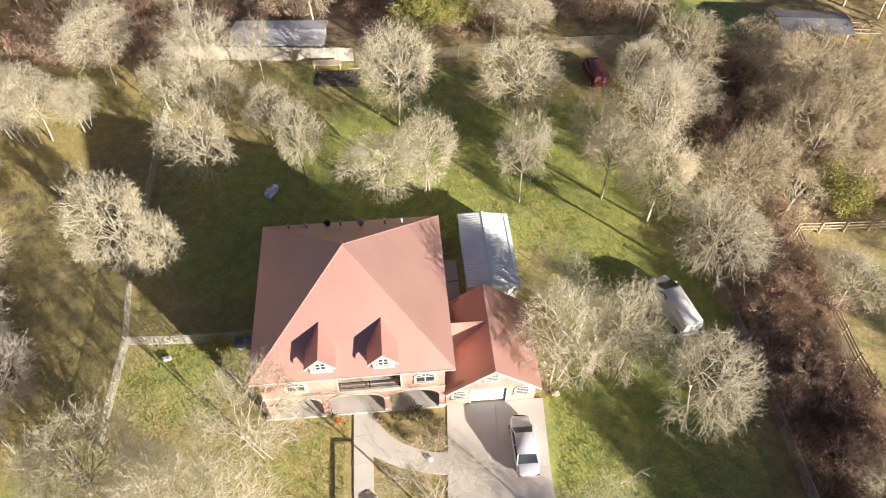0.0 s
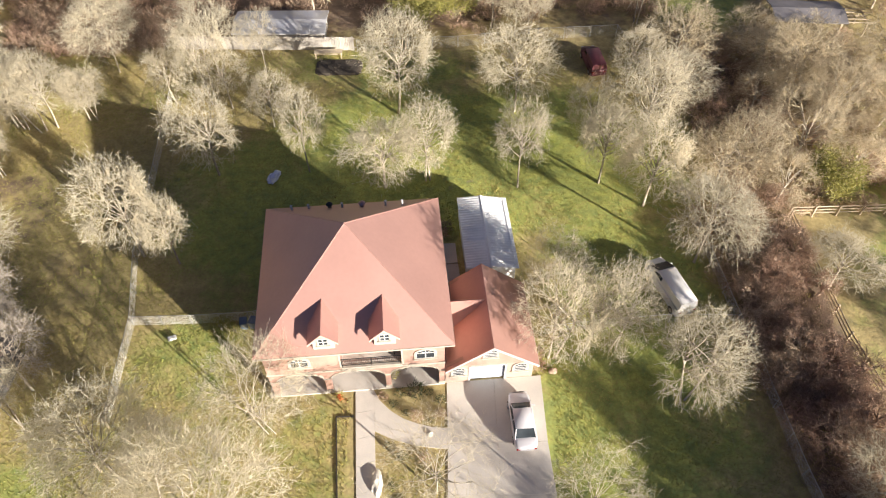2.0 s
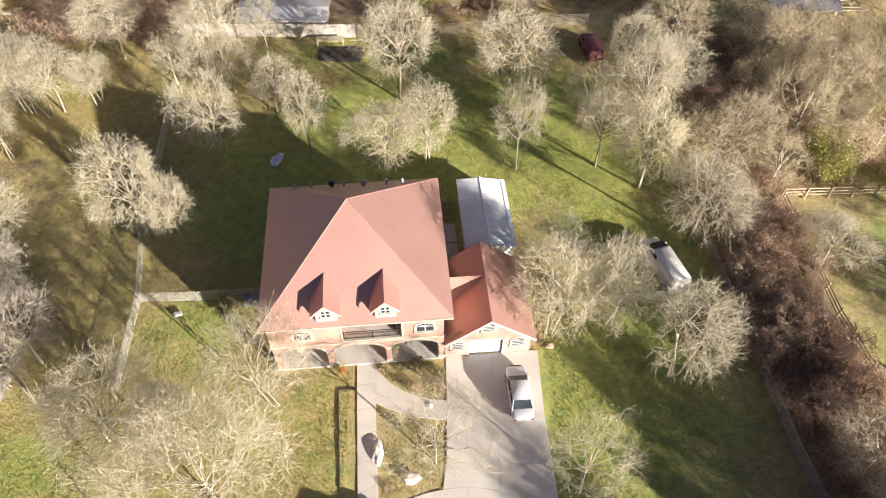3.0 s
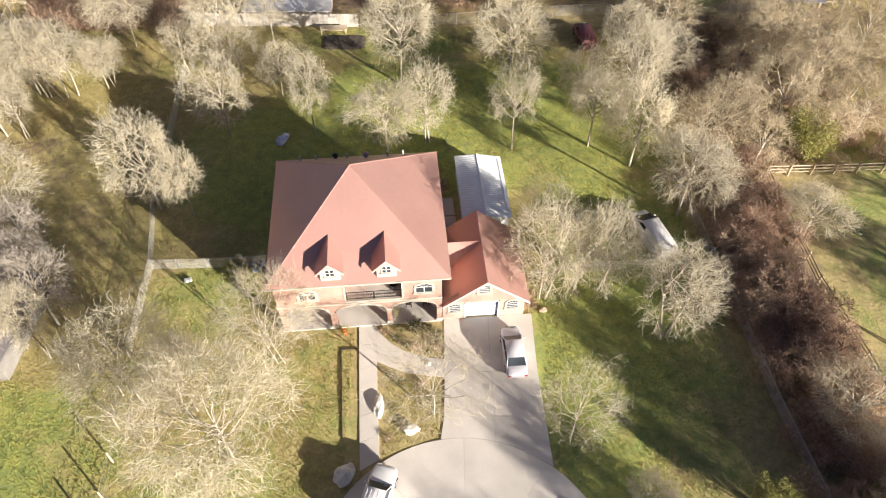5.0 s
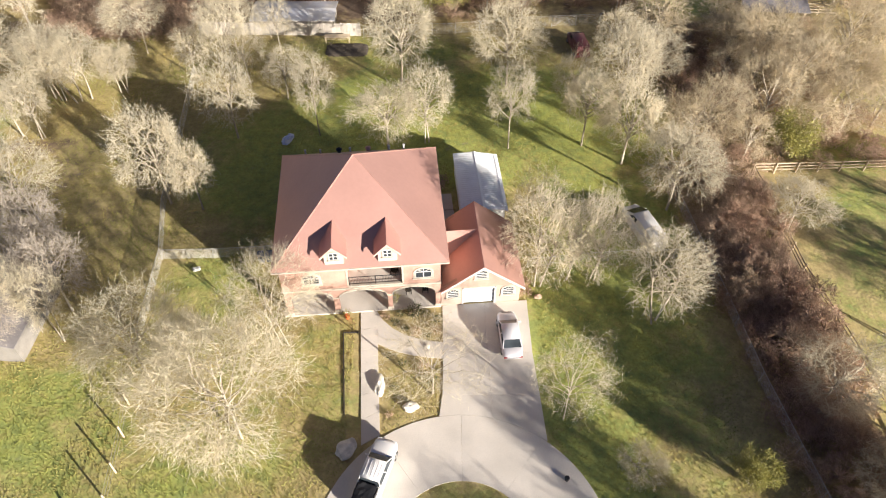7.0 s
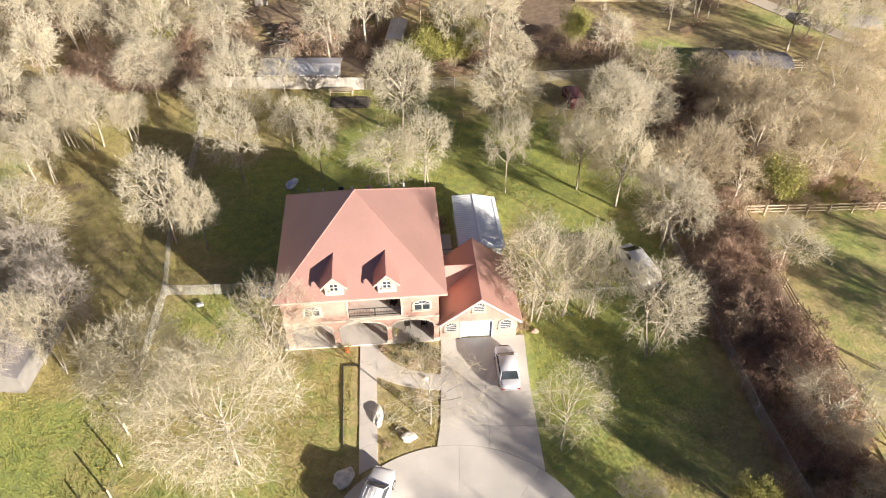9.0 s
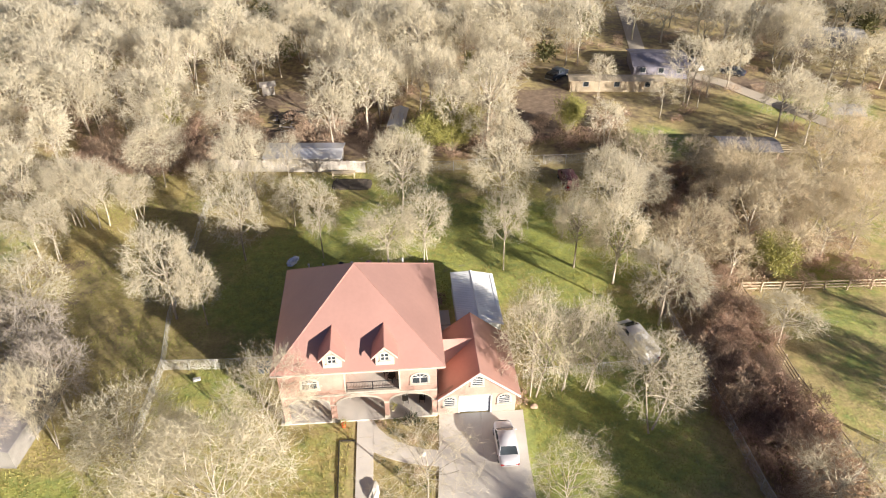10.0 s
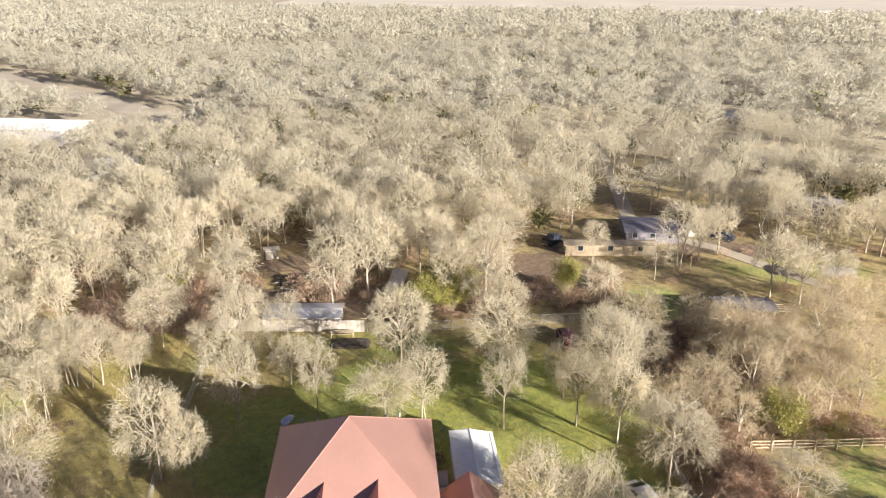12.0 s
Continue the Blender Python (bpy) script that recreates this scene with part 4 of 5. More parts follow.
for x, y, r, z in YARD:
    tree(x, y, r, z, THIN if (x, y) in ((10.3, 14.3), (44.0, 95.0), (36.6, 91.0)) else BUSHY_WARM if x > 28 and 45 < y < 80 else THIN if -3 < x < 12 and 12 < y < 20 else AIRY if r > 5.5 or (y < 23 and -26 < x < 12) else SLIM if z / r > 1.85 else SHAPES)
for x, y, r, z in [(-2.6, 77.6, 3.5, 3.3), (-0.4, 83.0, 3.6, 3.8), (1.6, 79.2, 3.0, 3.2), (4.4, 82.0, 2.6, 3.4), (38.6, 47.4, 3.0, 3.2), (23.9, 9.0, 1.6, 2.2), (20.4, 85.0, 2.6, 3.6), (-43.0, 84.0, 2.6, 4.2), (6.0, 104.0, 2.4, 3.6), (-12.0, 98.0, 2.4, 4.0)]:
    tree(x, y, r, z, GREENS, "yellow-green leafy evergreen tree", "evergreens", 1 + (x > 0))


def clear_of(x, y, holes):
    return all(((x - a) / ra) ** 2 + ((y - b) / rb) ** 2 > 1 for a, b, ra, rb in holes)


# open places among the trees: centre and half-sizes
OPEN = [
    (33, 67, 3.4, 3.6), (30, 59, 2.8, 3.5), (31.5, 52.5, 4, 3.5), (-3, 80, 4.5, 6.5), (-25.5, 86, 5, 8), (-29, 93, 4.5, 9), (-7, 81, 3, 9), (46, 71, 7, 5.5), (18, 89, 8, 17), (34, 82, 8, 8), (33, 102, 12, 9), (41, 113, 10, 10), (50, 75, 8, 7), (69, 88, 8, 8), (79, 120, 10, 10), (-24, 92, 7, 9), (-7, 84, 3, 7), (60, 93, 14, 7), (45.5, 88.5, 5, 7),
    (18, 94, 6, 13), (33, 84, 6, 6), (35, 118, 9, 7), (41, 146, 9, 12), (61, 97, 14, 6), (50, 108, 10, 5), (80, 166, 12, 5), (118, 175, 14, 6), (-26, 96, 7, 9), (-38.5, 92, 2.5, 10), (-18, 75, 12, 3), (-6, 88, 2.5, 5),
    (50, 79, 7, 4), (43, 34, 9, 13), (70, 92, 8, 5), (78, 127, 7, 5), (24, 108, 9, 5), (46, 116, 6, 5), (-130, 198, 26, 15), (-126, 184, 22, 16), (45, 188, 20, 5), (50, 46, 16, 3), (20, 71, 5, 5),
]


def wooded(x, y):
    if -52 < x < 27 and y < 75:
        return False
    if y < 46 and x > 25:
        return False
    return clear_of(x, y, OPEN)


place_rng = random.Random(11)
spots = []
for gx in range(-14, 19):
    for gy in range(0, 13):
        x, y = gx * 5.7 + place_rng.uniform(-2.3, 2.3), 48 + gy * 5.7 + place_rng.uniform(-2.3, 2.3)
        if wooded(x, y) and abs(x - 1) < 0.66 * (y + 26):
            spots.append((x, y))
for x, y in spots:
    r = place_rng.uniform(3.0, 4.7) * (1.14 if y > 80 else 1)
    tree(x, y, r, (place_rng.uniform(1.35, 1.75) * r + 0.6) * (0.72 if x > 26 and y < 80 else 1), WARM if x > 26 and y < 80 else WOOD, group="trees of the wood")


def spread_out(mesh_list, items, name, mat, label, category):
    """Many scattered growths in one mesh."""
    out = []
    for k, (x, y, r, h, turn) in enumerate(items):
        v, f = mesh_list[k % len(mesh_list)]
        c, s = math.cos(turn), math.sin(turn)
        out.append((np.stack([(v[:, 0] * c - v[:, 1] * s) * r + x, (v[:, 0] * s + v[:, 1] * c) * r + y, v[:, 2] * h], 1), f))
    v, f = pile(*out)
    me = tri_mesh(name, v, f, mat)
    me.polygons.foreach_set("use_smooth", np.ones(len(f), bool))
    return tagged(new(name, me), label, category, kind="stuff")


def scatter(r0, r1, step, seed, size, holes=True):
    rng = random.Random(seed)
    items = []
    y = -10.0
    while y < r1:
        half = 0.7 * (y + 45)
        x = -half
        while x < half:
            px, py = x + rng.uniform(-0.42, 0.42) * step, y + rng.uniform(-0.42, 0.42) * step
            far = math.hypot(px, py + 20)
            if r0 <= far < r1 and (not holes or wooded(px, py)) and off_road(px, py):
                k = rng.uniform(*size)
                items.append((px, py, k, k * rng.uniform(0.85, 1.2), rng.uniform(0, 6.28)))
            x += step
        y += step
    return items


def off_road(x, y):
    left = not -34 < (y - 292) + (x + 162) * 0.87 < 11 or x > -80
    right = abs((y - 183) + (x - 85) * 0.33) > 5 or x < 40
    return left and right


def dome(seed, n, size, w, R=4.3, H=9.5, spread=0.7):
    """The twigs of a far crown: thin slips pointing outward through an uneven, tufted dome."""
    g = np.random.default_rng(seed)
    tufts = unit(g.normal(size=(18, 3)) + [0, 0, 0.5])
    e = unit(tufts[g.integers(0, 18, n)] + 0.36 * g.normal(size=(n, 3)))
    e[:, 2] = np.where(e[:, 2] < -0.15, -e[:, 2], e[:, 2])
    e = unit(e)
    bulge = 1 + 0.16 * np.sin(3 * e[:, :1] + seed) * np.cos(4 * e[:, 1:2] - seed) - 0.3 * g.random((n, 1)) ** 2
    p = e * [R, R, H * 0.42] * bulge * 0.95 + [0, 0, H * 0.56]
    d = unit(e + spread * g.normal(size=(n, 3)))
    side = unit(np.cross(d, g.normal(size=(n, 3)))) * w * g.uniform(0.6, 1.1, (n, 1)) / 2
    p = p - d * size * 0.5
    v = np.stack([p - side, p + side, p + d * size * g.uniform(0.6, 1.3, (n, 1))], 1).reshape(-1, 3)
    return v, np.arange(3 * n).reshape(-1, 3)


MID = [pile(*grow(300 + s, n1=7, forks=(2, 3, 3), ntw=2, tw_len=0.75, tw_w=0.11, thick=1.3, solid=0), dome(360 + s, 270, 1.3, 0.135, H=10.5)) for s in range(5)]
mids = [i for i in scatter(134, 235, 7.0, 21, (0.8, 1.15)) if i[1] > 112 or abs(i[0] - 1) >= 0.66 * (i[1] + 26)]
spread_out(MID, mids, "mid_woods", TWIG_MID, "bare pale winter woods", "woods")

FARS = [dome(320 + s, 220, 1.5, 0.3) for s in range(6)]
fars = scatter(235, 480, 8.2, 22, (0.85, 1.35))
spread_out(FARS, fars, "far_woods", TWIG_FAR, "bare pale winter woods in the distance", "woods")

# the same haze-toned twig colour out to the horizon
HAZE = [dome(340 + s, 130, 1.7, 0.55, H=8.0) for s in range(5)]
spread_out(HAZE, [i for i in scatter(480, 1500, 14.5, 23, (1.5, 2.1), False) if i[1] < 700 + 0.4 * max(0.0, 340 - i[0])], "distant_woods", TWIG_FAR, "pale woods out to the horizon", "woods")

OLIVE = translucent(material("olive_green_leaves", (0.22, 0.21, 0.085), 0.7, 0, 0.2, 2, 0.2, 0.2, 0, island=0.3), 0.2)
PINES = [leafy(440 + s, 260, 2.6, 6.0, 1.0)[1] for s in range(3)]
pines = [i for i in scatter(120, 420, 22.0, 24, (0.8, 1.45)) if place_rng.random() < 0.6]
spread_out(PINES, pines, "far_evergreens", OLIVE, "scattered green evergreens among the bare woods", "woods")

# undergrowth: brown brush on the overgrown strip, thinner litter under the wood
SCRUB = [scrub(400 + s, 230, w=0.06) for s in range(5)]
THICK = [scrub(410 + s, 420, size=0.5, w=0.042) for s in range(5)]
BUSH = [pile(*grow(420 + k, n1=13, forks=(3, 3, 3), ntw=3, tw_len=0.3, tw_w=0.034, R=1.7, H=3.0, thick=0.8, fork_at=0.05, solid=0, mid_at=0.5, deep=0.5)) for k in range(6)]
bushes = []
while len(bushes) < 165:
    y = place_rng.uniform(-4, 72)
    lo = 27.6 + (y - 20) * -0.1 if y < 45 else 28.0
    hi = 35.0 - (y - 22) * 0.06 if y < 45 else 50
    x = place_rng.uniform(lo, hi)
    if clear_of(x, y, [(p[0], p[1], 1.5 * p[2], 1.5 * p[2]) for p in bushes[-40:]]):
        k = place_rng.uniform(0.9, 1.55) if 20 < y < 40 else place_rng.uniform(0.5, 1.05)
        bushes.append((x, y, k, k * place_rng.uniform(0.7, 1.15), place_rng.uniform(0, 6.28)))
spread_out(BUSH, bushes, "bushes", BRUSH, "rust-brown leafless bushes crowding the overgrown strip", "brush")
brush = []
for _ in range(330):
    y = place_rng.uniform(4, 74)
    lo = 26.6 + (y - 20) * -0.09 if y < 45 else 27.0
    hi = 35.2 - (y - 22) * 0.06 if y < 45 else 52
    x = place_rng.uniform(lo, hi)
    k = place_rng.uniform(0.55, 1.15)
    brush.append((x, y, k, k, place_rng.uniform(0, 6.28)))
spread_out(THICK, brush, "brush", BRUSH, "tangled brown winter brush on the overgrown strip", "brush")
under = []
while len(under) < 330:
    x, y = place_rng.uniform(-75, 90), place_rng.uniform(62, 130)
    if wooded(x, y):
        k = place_rng.uniform(0.5, 1.1)
        under.append((x, y, k, k * 0.8, place_rng.uniform(0, 6.28)))
for _ in range(170):
    k = place_rng.uniform(0.6, 1.3)
    under.append((place_rng.uniform(-54, 30), place_rng.uniform(78.5, 90), k, k, place_rng.uniform(0, 6.28)))
    under.append((place_rng.uniform(-54, -34), place_rng.uniform(71, 80), k, k, place_rng.uniform(0, 6.28)))
spread_out(SCRUB, under, "undergrowth", BRUSH, "brown undergrowth beneath the bare trees", "brush")


# ---- fences ----
def chain_link(points, tall, label, gap=3.0, name="chain_link_fence", wire=LINK_THIN):
    f = thing(name, Matrix(), label, "fence")
    post = link_mesh("post", rods(((0, 0, -0.1), (0, 0, tall), 0.035), ((0, 0, tall), (0, 0, tall + 0.05), 0.045, 0.01)), GALV)
    for (ax, ay), (bx, by) in zip(points, points[1:]):
        run, turn = math.hypot(bx - ax, by - ay), math.degrees(math.atan2(by - ay, bx - ax))
        n = max(1, round(run / gap))
        for i in range(n):
            at = pose(ax + (bx - ax) * i / n, ay + (by - ay) * i / n, 0, 0, 0, turn)
            part("post", post, None, f, place=at)
            step = run / n
            bm = bmesh.new()
            vs = [bm.verts.new(c) for c in ((0, 0, 0.02), (step, 0, 0.02), (step, 0, tall - 0.04), (0, 0, tall - 0.04))]
            bm.faces.new(vs)
            part("wire_mesh", bm, wire, f, place=at)
            part("top_rail", rods(((0, 0, tall - 0.03), (step, 0, tall - 0.03), 0.025), sides=6), GALV, f, place=at)
    part("post", post, None, f, place=pose(*points[-1], 0))
    return f


chain_link([(-31.0, 62.5), (-28.6, 38.6), (-27.0, 31.6), (-26.4, 22.0)], 1.5, "galvanised chain-link fence along the lot's edge", wire=LINK)
chain_link([(-27.0, 31.6), (-21.9, 31.75), (-16.9, 32.1), (-14.2, 32.6)], 1.4, "galvanised chain-link fence from the house to the lot's edge", wire=LINK)
chain_link([(24.0, 50.0), (25.2, 38.3), (25.9, 31.8), (26.5, 26.5), (27.3, 18.0), (28.3, 11.4), (29.5, 4.0)], 1.5, "tall chain-link fence beside the brown brush", 3.4, wire=LINK_MID)
chain_link([(25.9, 31.8), (20.0, 31.9), (13.0, 31.2), (8.6, 30.6)], 1.3, "low chain-link fence across the side yard")
chain_link([(-10.4, 71.8), (2.0, 72.6), (12.0, 74.2), (22.0, 75.0), (24.0, 64.0), (24.0, 50.0)], 1.6, "chain-link fence along the back of the yard", 3.2)


def wire_fence(points, label):
    f = thing("wire_fence", Matrix(), label, "fence")
    post = link_mesh("post", boxes((-0.06, 0.06, -0.06, 0.06, -0.1, 1.75), bevel=0.012), RAILWOOD)
    for i, (x, y) in enumerate(points):
        part("post", post, None, f, place=pose(x, y, 0, 2, 3, 20))
        if i:
            px, py = points[i - 1]
            for z in (0.5, 1.0, 1.5):
                part("wire", rods(((px, py, z), (x, y, z), 0.012), sides=4), GALV, f)


wire_fence([(-26.4, 22.0), (-25.9, 18.4), (-25.5, 15.6), (-25.05, 12.7), (-24.75, 9.7), (-24.55, 7.2), (-24.3, 4.0), (-24.1, 1.0)], "post-and-wire fence along the front lot's edge")


def board_fence(a, b, tall, label):
    f = thing("board_fence", pose(*a, 0, 0, 0, math.degrees(math.atan2(b[1] - a[1], b[0] - a[0]))), label, "fence")
    run = math.hypot(b[0] - a[0], b[1] - a[1])
    rng = random.Random(3)
    board = [link_mesh("board", boxes((0.01, 0.185, -0.015, 0.015, 0.03, tall * k)), BOARD) for k in (0.97, 1.0, 1.02)]
    n = int(run / 0.195)
    for i in range(n):
        part("board", rng.choice(board), None, f, place=Matrix.Translation((i * 0.195, rng.uniform(-0.008, 0.008), 0)) @ pose(0, 0, 0, rng.uniform(-2, 2), 0, 0))
    for z in (0.4, tall - 0.3):
        part("rail", boxes((0, run, 0.03, 0.08, z, z + 0.09)), BOARD, f)
    for i in range(int(run / 2.4) + 1):
        part("post", boxes((i * 2.4 - 0.05, i * 2.4 + 0.05, 0.08, 0.18, -0.1, tall + 0.04)), BOARD, f)
    return f


board_fence((-32.6, 72.2), (-10.6, 71.9), 1.9, "weathered grey board fence at the back of the yard")


def rail_fence(points, label):
    f = thing("rail_fence", Matrix(), label, "fence")
    post = link_mesh("post", boxes((-0.08, 0.08, -0.08, 0.08, -0.1, 1.35), bevel=0.015), RAILWOOD)
    for (ax, ay), (bx, by) in zip(points, points[1:]):
        run, turn = math.hypot(bx - ax, by - ay), math.degrees(math.atan2(by - ay, bx - ax))
        n = max(1, round(run / 2.6))
        for i in range(n + 1):
            at = pose(ax + (bx - ax) * i / n, ay + (by - ay) * i / n, 0, 0, 0, turn)
            part("post", post, None, f, place=at)
            if i < n:
                for z in (0.3, 0.72, 1.14):
                    part("rail", boxes((0.0, run / n, -0.11, -0.07, z, z + 0.16), bevel=0.008), RAILWOOD, f, place=at)
    return f


rail_fence([(75.0, 46.5), (55.0, 45.3), (44.0, 44.7), (34.3, 44.3)], "pale wooden rail fence along the pasture")
rail_fence([(34.3, 43.9), (35.0, 30.0), (36.3, 22.0), (37.8, 10.0), (38.6, 2.0)], "pale wooden rail fence beside the brown brush")


# ---- vehicles ----
def loft(sections, caps=True):
    """A skin through rings of points."""
    bm = bmesh.new()
    rings = [[bm.verts.new(p) for p in s] for s in sections]
    for a, b in zip(rings, rings[1:]):
        for i in range(len(a)):
            j = (i + 1) % len(a)
            bm.faces.new((a[i], a[j], b[j], b[i]))
    if caps:
        bm.faces.new(rings[0][::-1]), bm.faces.new(rings[-1])
    return bm


def hull_ring(y, half, z0, z1, r=0.16):
    """A rounded body section across the car at y."""
    pts = [(-half * 0.9, z0), (half * 0.9, z0), (half, z0 + 0.2), (half, z1 - r), (half - r * 0.45, z1 - r * 0.3), (half - r * 1.3, z1), (-half + r * 1.3, z1), (-half + r * 0.45, z1 - r * 0.3), (-half, z1 - r), (-half, z0 + 0.2)]
    return [(x, y, z) for x, z in pts]


def vehicle(name, place, paint, label, category, length=4.8, width=1.84, hood=0.92, belt=0.98, top=1.46, nose=0.72, cabin=(-1.7, -1.0, 0.35, 1.4), tail=1.0, wheel=0.33, panelled=False, bed=False):
    """A car that faces +y. cabin: y at the rear glass foot, roof rear, roof front, windscreen foot, from the middle."""
    v = thing(name, place, label, category, "parked vehicles")
    h, w = length / 2, width / 2
    st = [(-h, w * 0.62, 0.44, tail * 0.76), (-h + 0.06, w * 0.78, 0.36, tail * 0.9), (-h + 0.22, w * 0.9, 0.28, tail * 0.97), (-h + 0.7, w, 0.24, tail), (cabin[0] + 0.1, w, 0.22, belt), (0, w, 0.22, belt), (cabin[3], w, 0.22, hood + 0.04), (h - 0.9, w * 0.98, 0.24, hood - 0.05), (h - 0.42, w * 0.92, 0.28, nose + 0.1), (h - 0.18, w * 0.83, 0.34, nose + 0.02), (h - 0.05, w * 0.7, 0.4, nose - 0.1), (h, w * 0.55, 0.46, nose - 0.2)]
    bm = loft([hull_ring(*s) for s in st])
    for f in bm.faces:
        f.smooth = True
    body = part("body", bm, paint, v)
    y0, y1, y2, y3 = cabin
    g = w * 0.93
    gl = loft([[(-g * 0.95, y0, belt - 0.04), (g * 0.95, y0, belt - 0.04), (g, y3, hood - 0.02), (-g, y3, hood - 0.02)], [(-g * 0.8, y1, top - 0.05), (g * 0.8, y1, top - 0.05), (g * 0.8, y2, top - 0.05), (-g * 0.8, y2, top - 0.05)]])
    if panelled:
        part("cabin", gl, paint, v)
        ws = slab([(-g * 0.9, y3 - 0.06, hood + 0.1), (g * 0.9, y3 - 0.06, hood + 0.1), (g * 0.78, y2 + 0.12, top - 0.12), (-g * 0.78, y2 + 0.12, top - 0.12)], 0.06)
        bmesh.ops.translate(ws, vec=(0, 0.05, 0.05), verts=ws.verts[:])
        part("windscreen", ws, GLASS, v)
        for s in (-1, 1):
            part("cab_window", prism([(y3 - 0.5, belt + 0.05), (y2 - 0.7, belt + 0.05), (y2 - 0.65, top - 0.25), (y2 - 0.05, top - 0.25)], 0, s * g * 0.9 - 0.04, s * g * 0.9 + 0.06), GLASS, v)
    else:
        part("windows", gl, GLASS, v)
    rf = loft([[(-g * 0.9, y1 - 0.08, top - 0.1), (g * 0.9, y1 - 0.08, top - 0.1), (g * 0.9, y2 + 0.1, top - 0.1), (-g * 0.9, y2 + 0.1, top - 0.1)], [(-g * 0.84, y1 + 0.02, top), (g * 0.84, y1 + 0.02, top), (g * 0.84, y2 - 0.04, top), (-g * 0.84, y2 - 0.04, top)]])
    bmesh.ops.bevel(rf, geom=rf.edges[:], offset=0.06, segments=3, affect="EDGES")
    for f in rf.faces:
        f.smooth = True
    part("roof", rf, paint, v)
    for s in (-1, 1):
        for ya, za, yb, zb in ((y0, belt - 0.02, y1, top - 0.06), (y3, hood, y2, top - 0.06), ((y0 + y3) / 2, belt - 0.02, (y1 + y2) / 2, top - 0.06)):
            part("roof_pillar", rods(((s * g * 0.975, ya, za), (s * g * 0.815, yb, zb), 0.045, 0.04), sides=6), paint, v)
        part("mirror", boxes((s * (w + 0.1) - 0.1, s * (w + 0.1) + 0.1, y3 - 0.42, y3 - 0.3, belt - 0.04, belt + 0.1), bevel=0.03), paint, v)
        part("headlight", boxes((s * w * 0.62 - 0.17, s * w * 0.62 + 0.17, h - 0.22, h - 0.07, nose - 0.16, nose + 0.0), bevel=0.03), LAMPGLASS, v)
        part("tail_light", boxes((s * w * 0.7 - 0.16, s * w * 0.7 + 0.16, -h - 0.005, -h + 0.08, tail - 0.42, tail - 0.28), bevel=0.02), REDLENS, v)
        for yy in (-h + 0.95, h - 0.98):
            t = part("wheel", rods(((s * (w - 0.2), yy, wheel), (s * (w + 0.01), yy, wheel), wheel), sides=20), RUBBER, v)
            part("rim", rods(((s * (w - 0.02), yy, wheel), (s * (w + 0.02), yy, wheel), wheel * 0.62), sides=14), GALV, t)
    if bed:
        bm = boxes((-w * 0.82, w * 0.82, -h + 0.12, y0 - 0.05, tail - 0.1, top - 0.22), bevel=0.12)
        bmesh.ops.subdivide_edges(bm, edges=bm.edges[:], cuts=3, use_grid_fill=True)
        for p in bm.verts:
            p.co += Vector((0, 0, 1)) * 0.12 * noise.noise(p.co * 2.3) + Vector((0.05, 0.05, 0)) * noise.noise(p.co * 3.1)
        part("covered_load", bm, BLACK, v, "black sheet over the load in the bed")
        for i in range(5):
            part("roof_rib", rods(((-g * 0.6 + g * 0.3 * i, y1 + 0.15, top), (-g * 0.6 + g * 0.3 * i, y2 - 0.15, top), 0.018), sides=6), paint, v)
        part("tailgate", boxes((-w * 0.84, w * 0.84, -h - 0.02, -h + 0.1, 0.55, tail), bevel=0.03), paint, v)
        part("bumper", boxes((-w * 0.9, w * 0.9, -h - 0.12, -h + 0.02, 0.42, 0.6), bevel=0.04), GALV, v)
    return v


vehicle("sedan", pose(6.36, 22.3, 0.02, 0, 0, 4.5), SILVER, "silver four-door sedan parked on the driveway", "car", 4.95, 1.84, cabin=(-1.72, -1.05, 0.62, 1.42))
vehicle("pickup_truck", pose(-4.65, 9.35, 0.02, 0, 0, -17), CARWHITE, "white crew-cab pickup with a covered load on the court", "truck", 5.8, 2.0, 1.14, 1.2, 1.92, 1.0, (-1.15, -1.0, 0.6, 1.42), 1.2, 0.4, bed=True)
vehicle("cargo_van", pose(20.55, 35.3, 0, 0, 0, 18), CARWHITE, "white full-size van parked in the shaded side yard", "van", 6.2, 2.02, 1.25, 1.3, 2.1, 1.05, (-2.98, -2.9, 0.9, 2.2), 1.3, 0.36, panelled=True)
vehicle("red_van", pose(18.2, 68.9, 0, 0, 0, 8), CARRED, "old dark red van under bare trees", "van", 5.2, 2.0, 1.15, 1.2, 1.85, 1.0, (-2.5, -2.4, 0.9, 1.6), 1.2, 0.35, panelled=True)
vehicle("dark_truck", pose(21.6, 108.6, 0, 0, 0, -40), CARDARK, "dark blue pickup truck parked by a trailer", "truck", 5.6, 2.0, 1.15, 1.2, 1.85, 1.0, (-0.8, -0.6, 0.9, 1.5), 1.2, 0.4, bed=True)
vehicle("pickup_truck", pose(48.4, 113.6, 0, 0, 0, 196), CARWHITE, "white pickup truck parked beside a grey-roofed house", "truck", 5.6, 2.0, 1.15, 1.2, 1.85, 1.0, (-0.8, -0.6, 0.9, 1.5), 1.2, 0.4, bed=True)
vehicle("dark_car", pose(55.0, 110.4, 0, 0, 0, 60), CARDARK, "dark blue car parked on bare ground", "car")


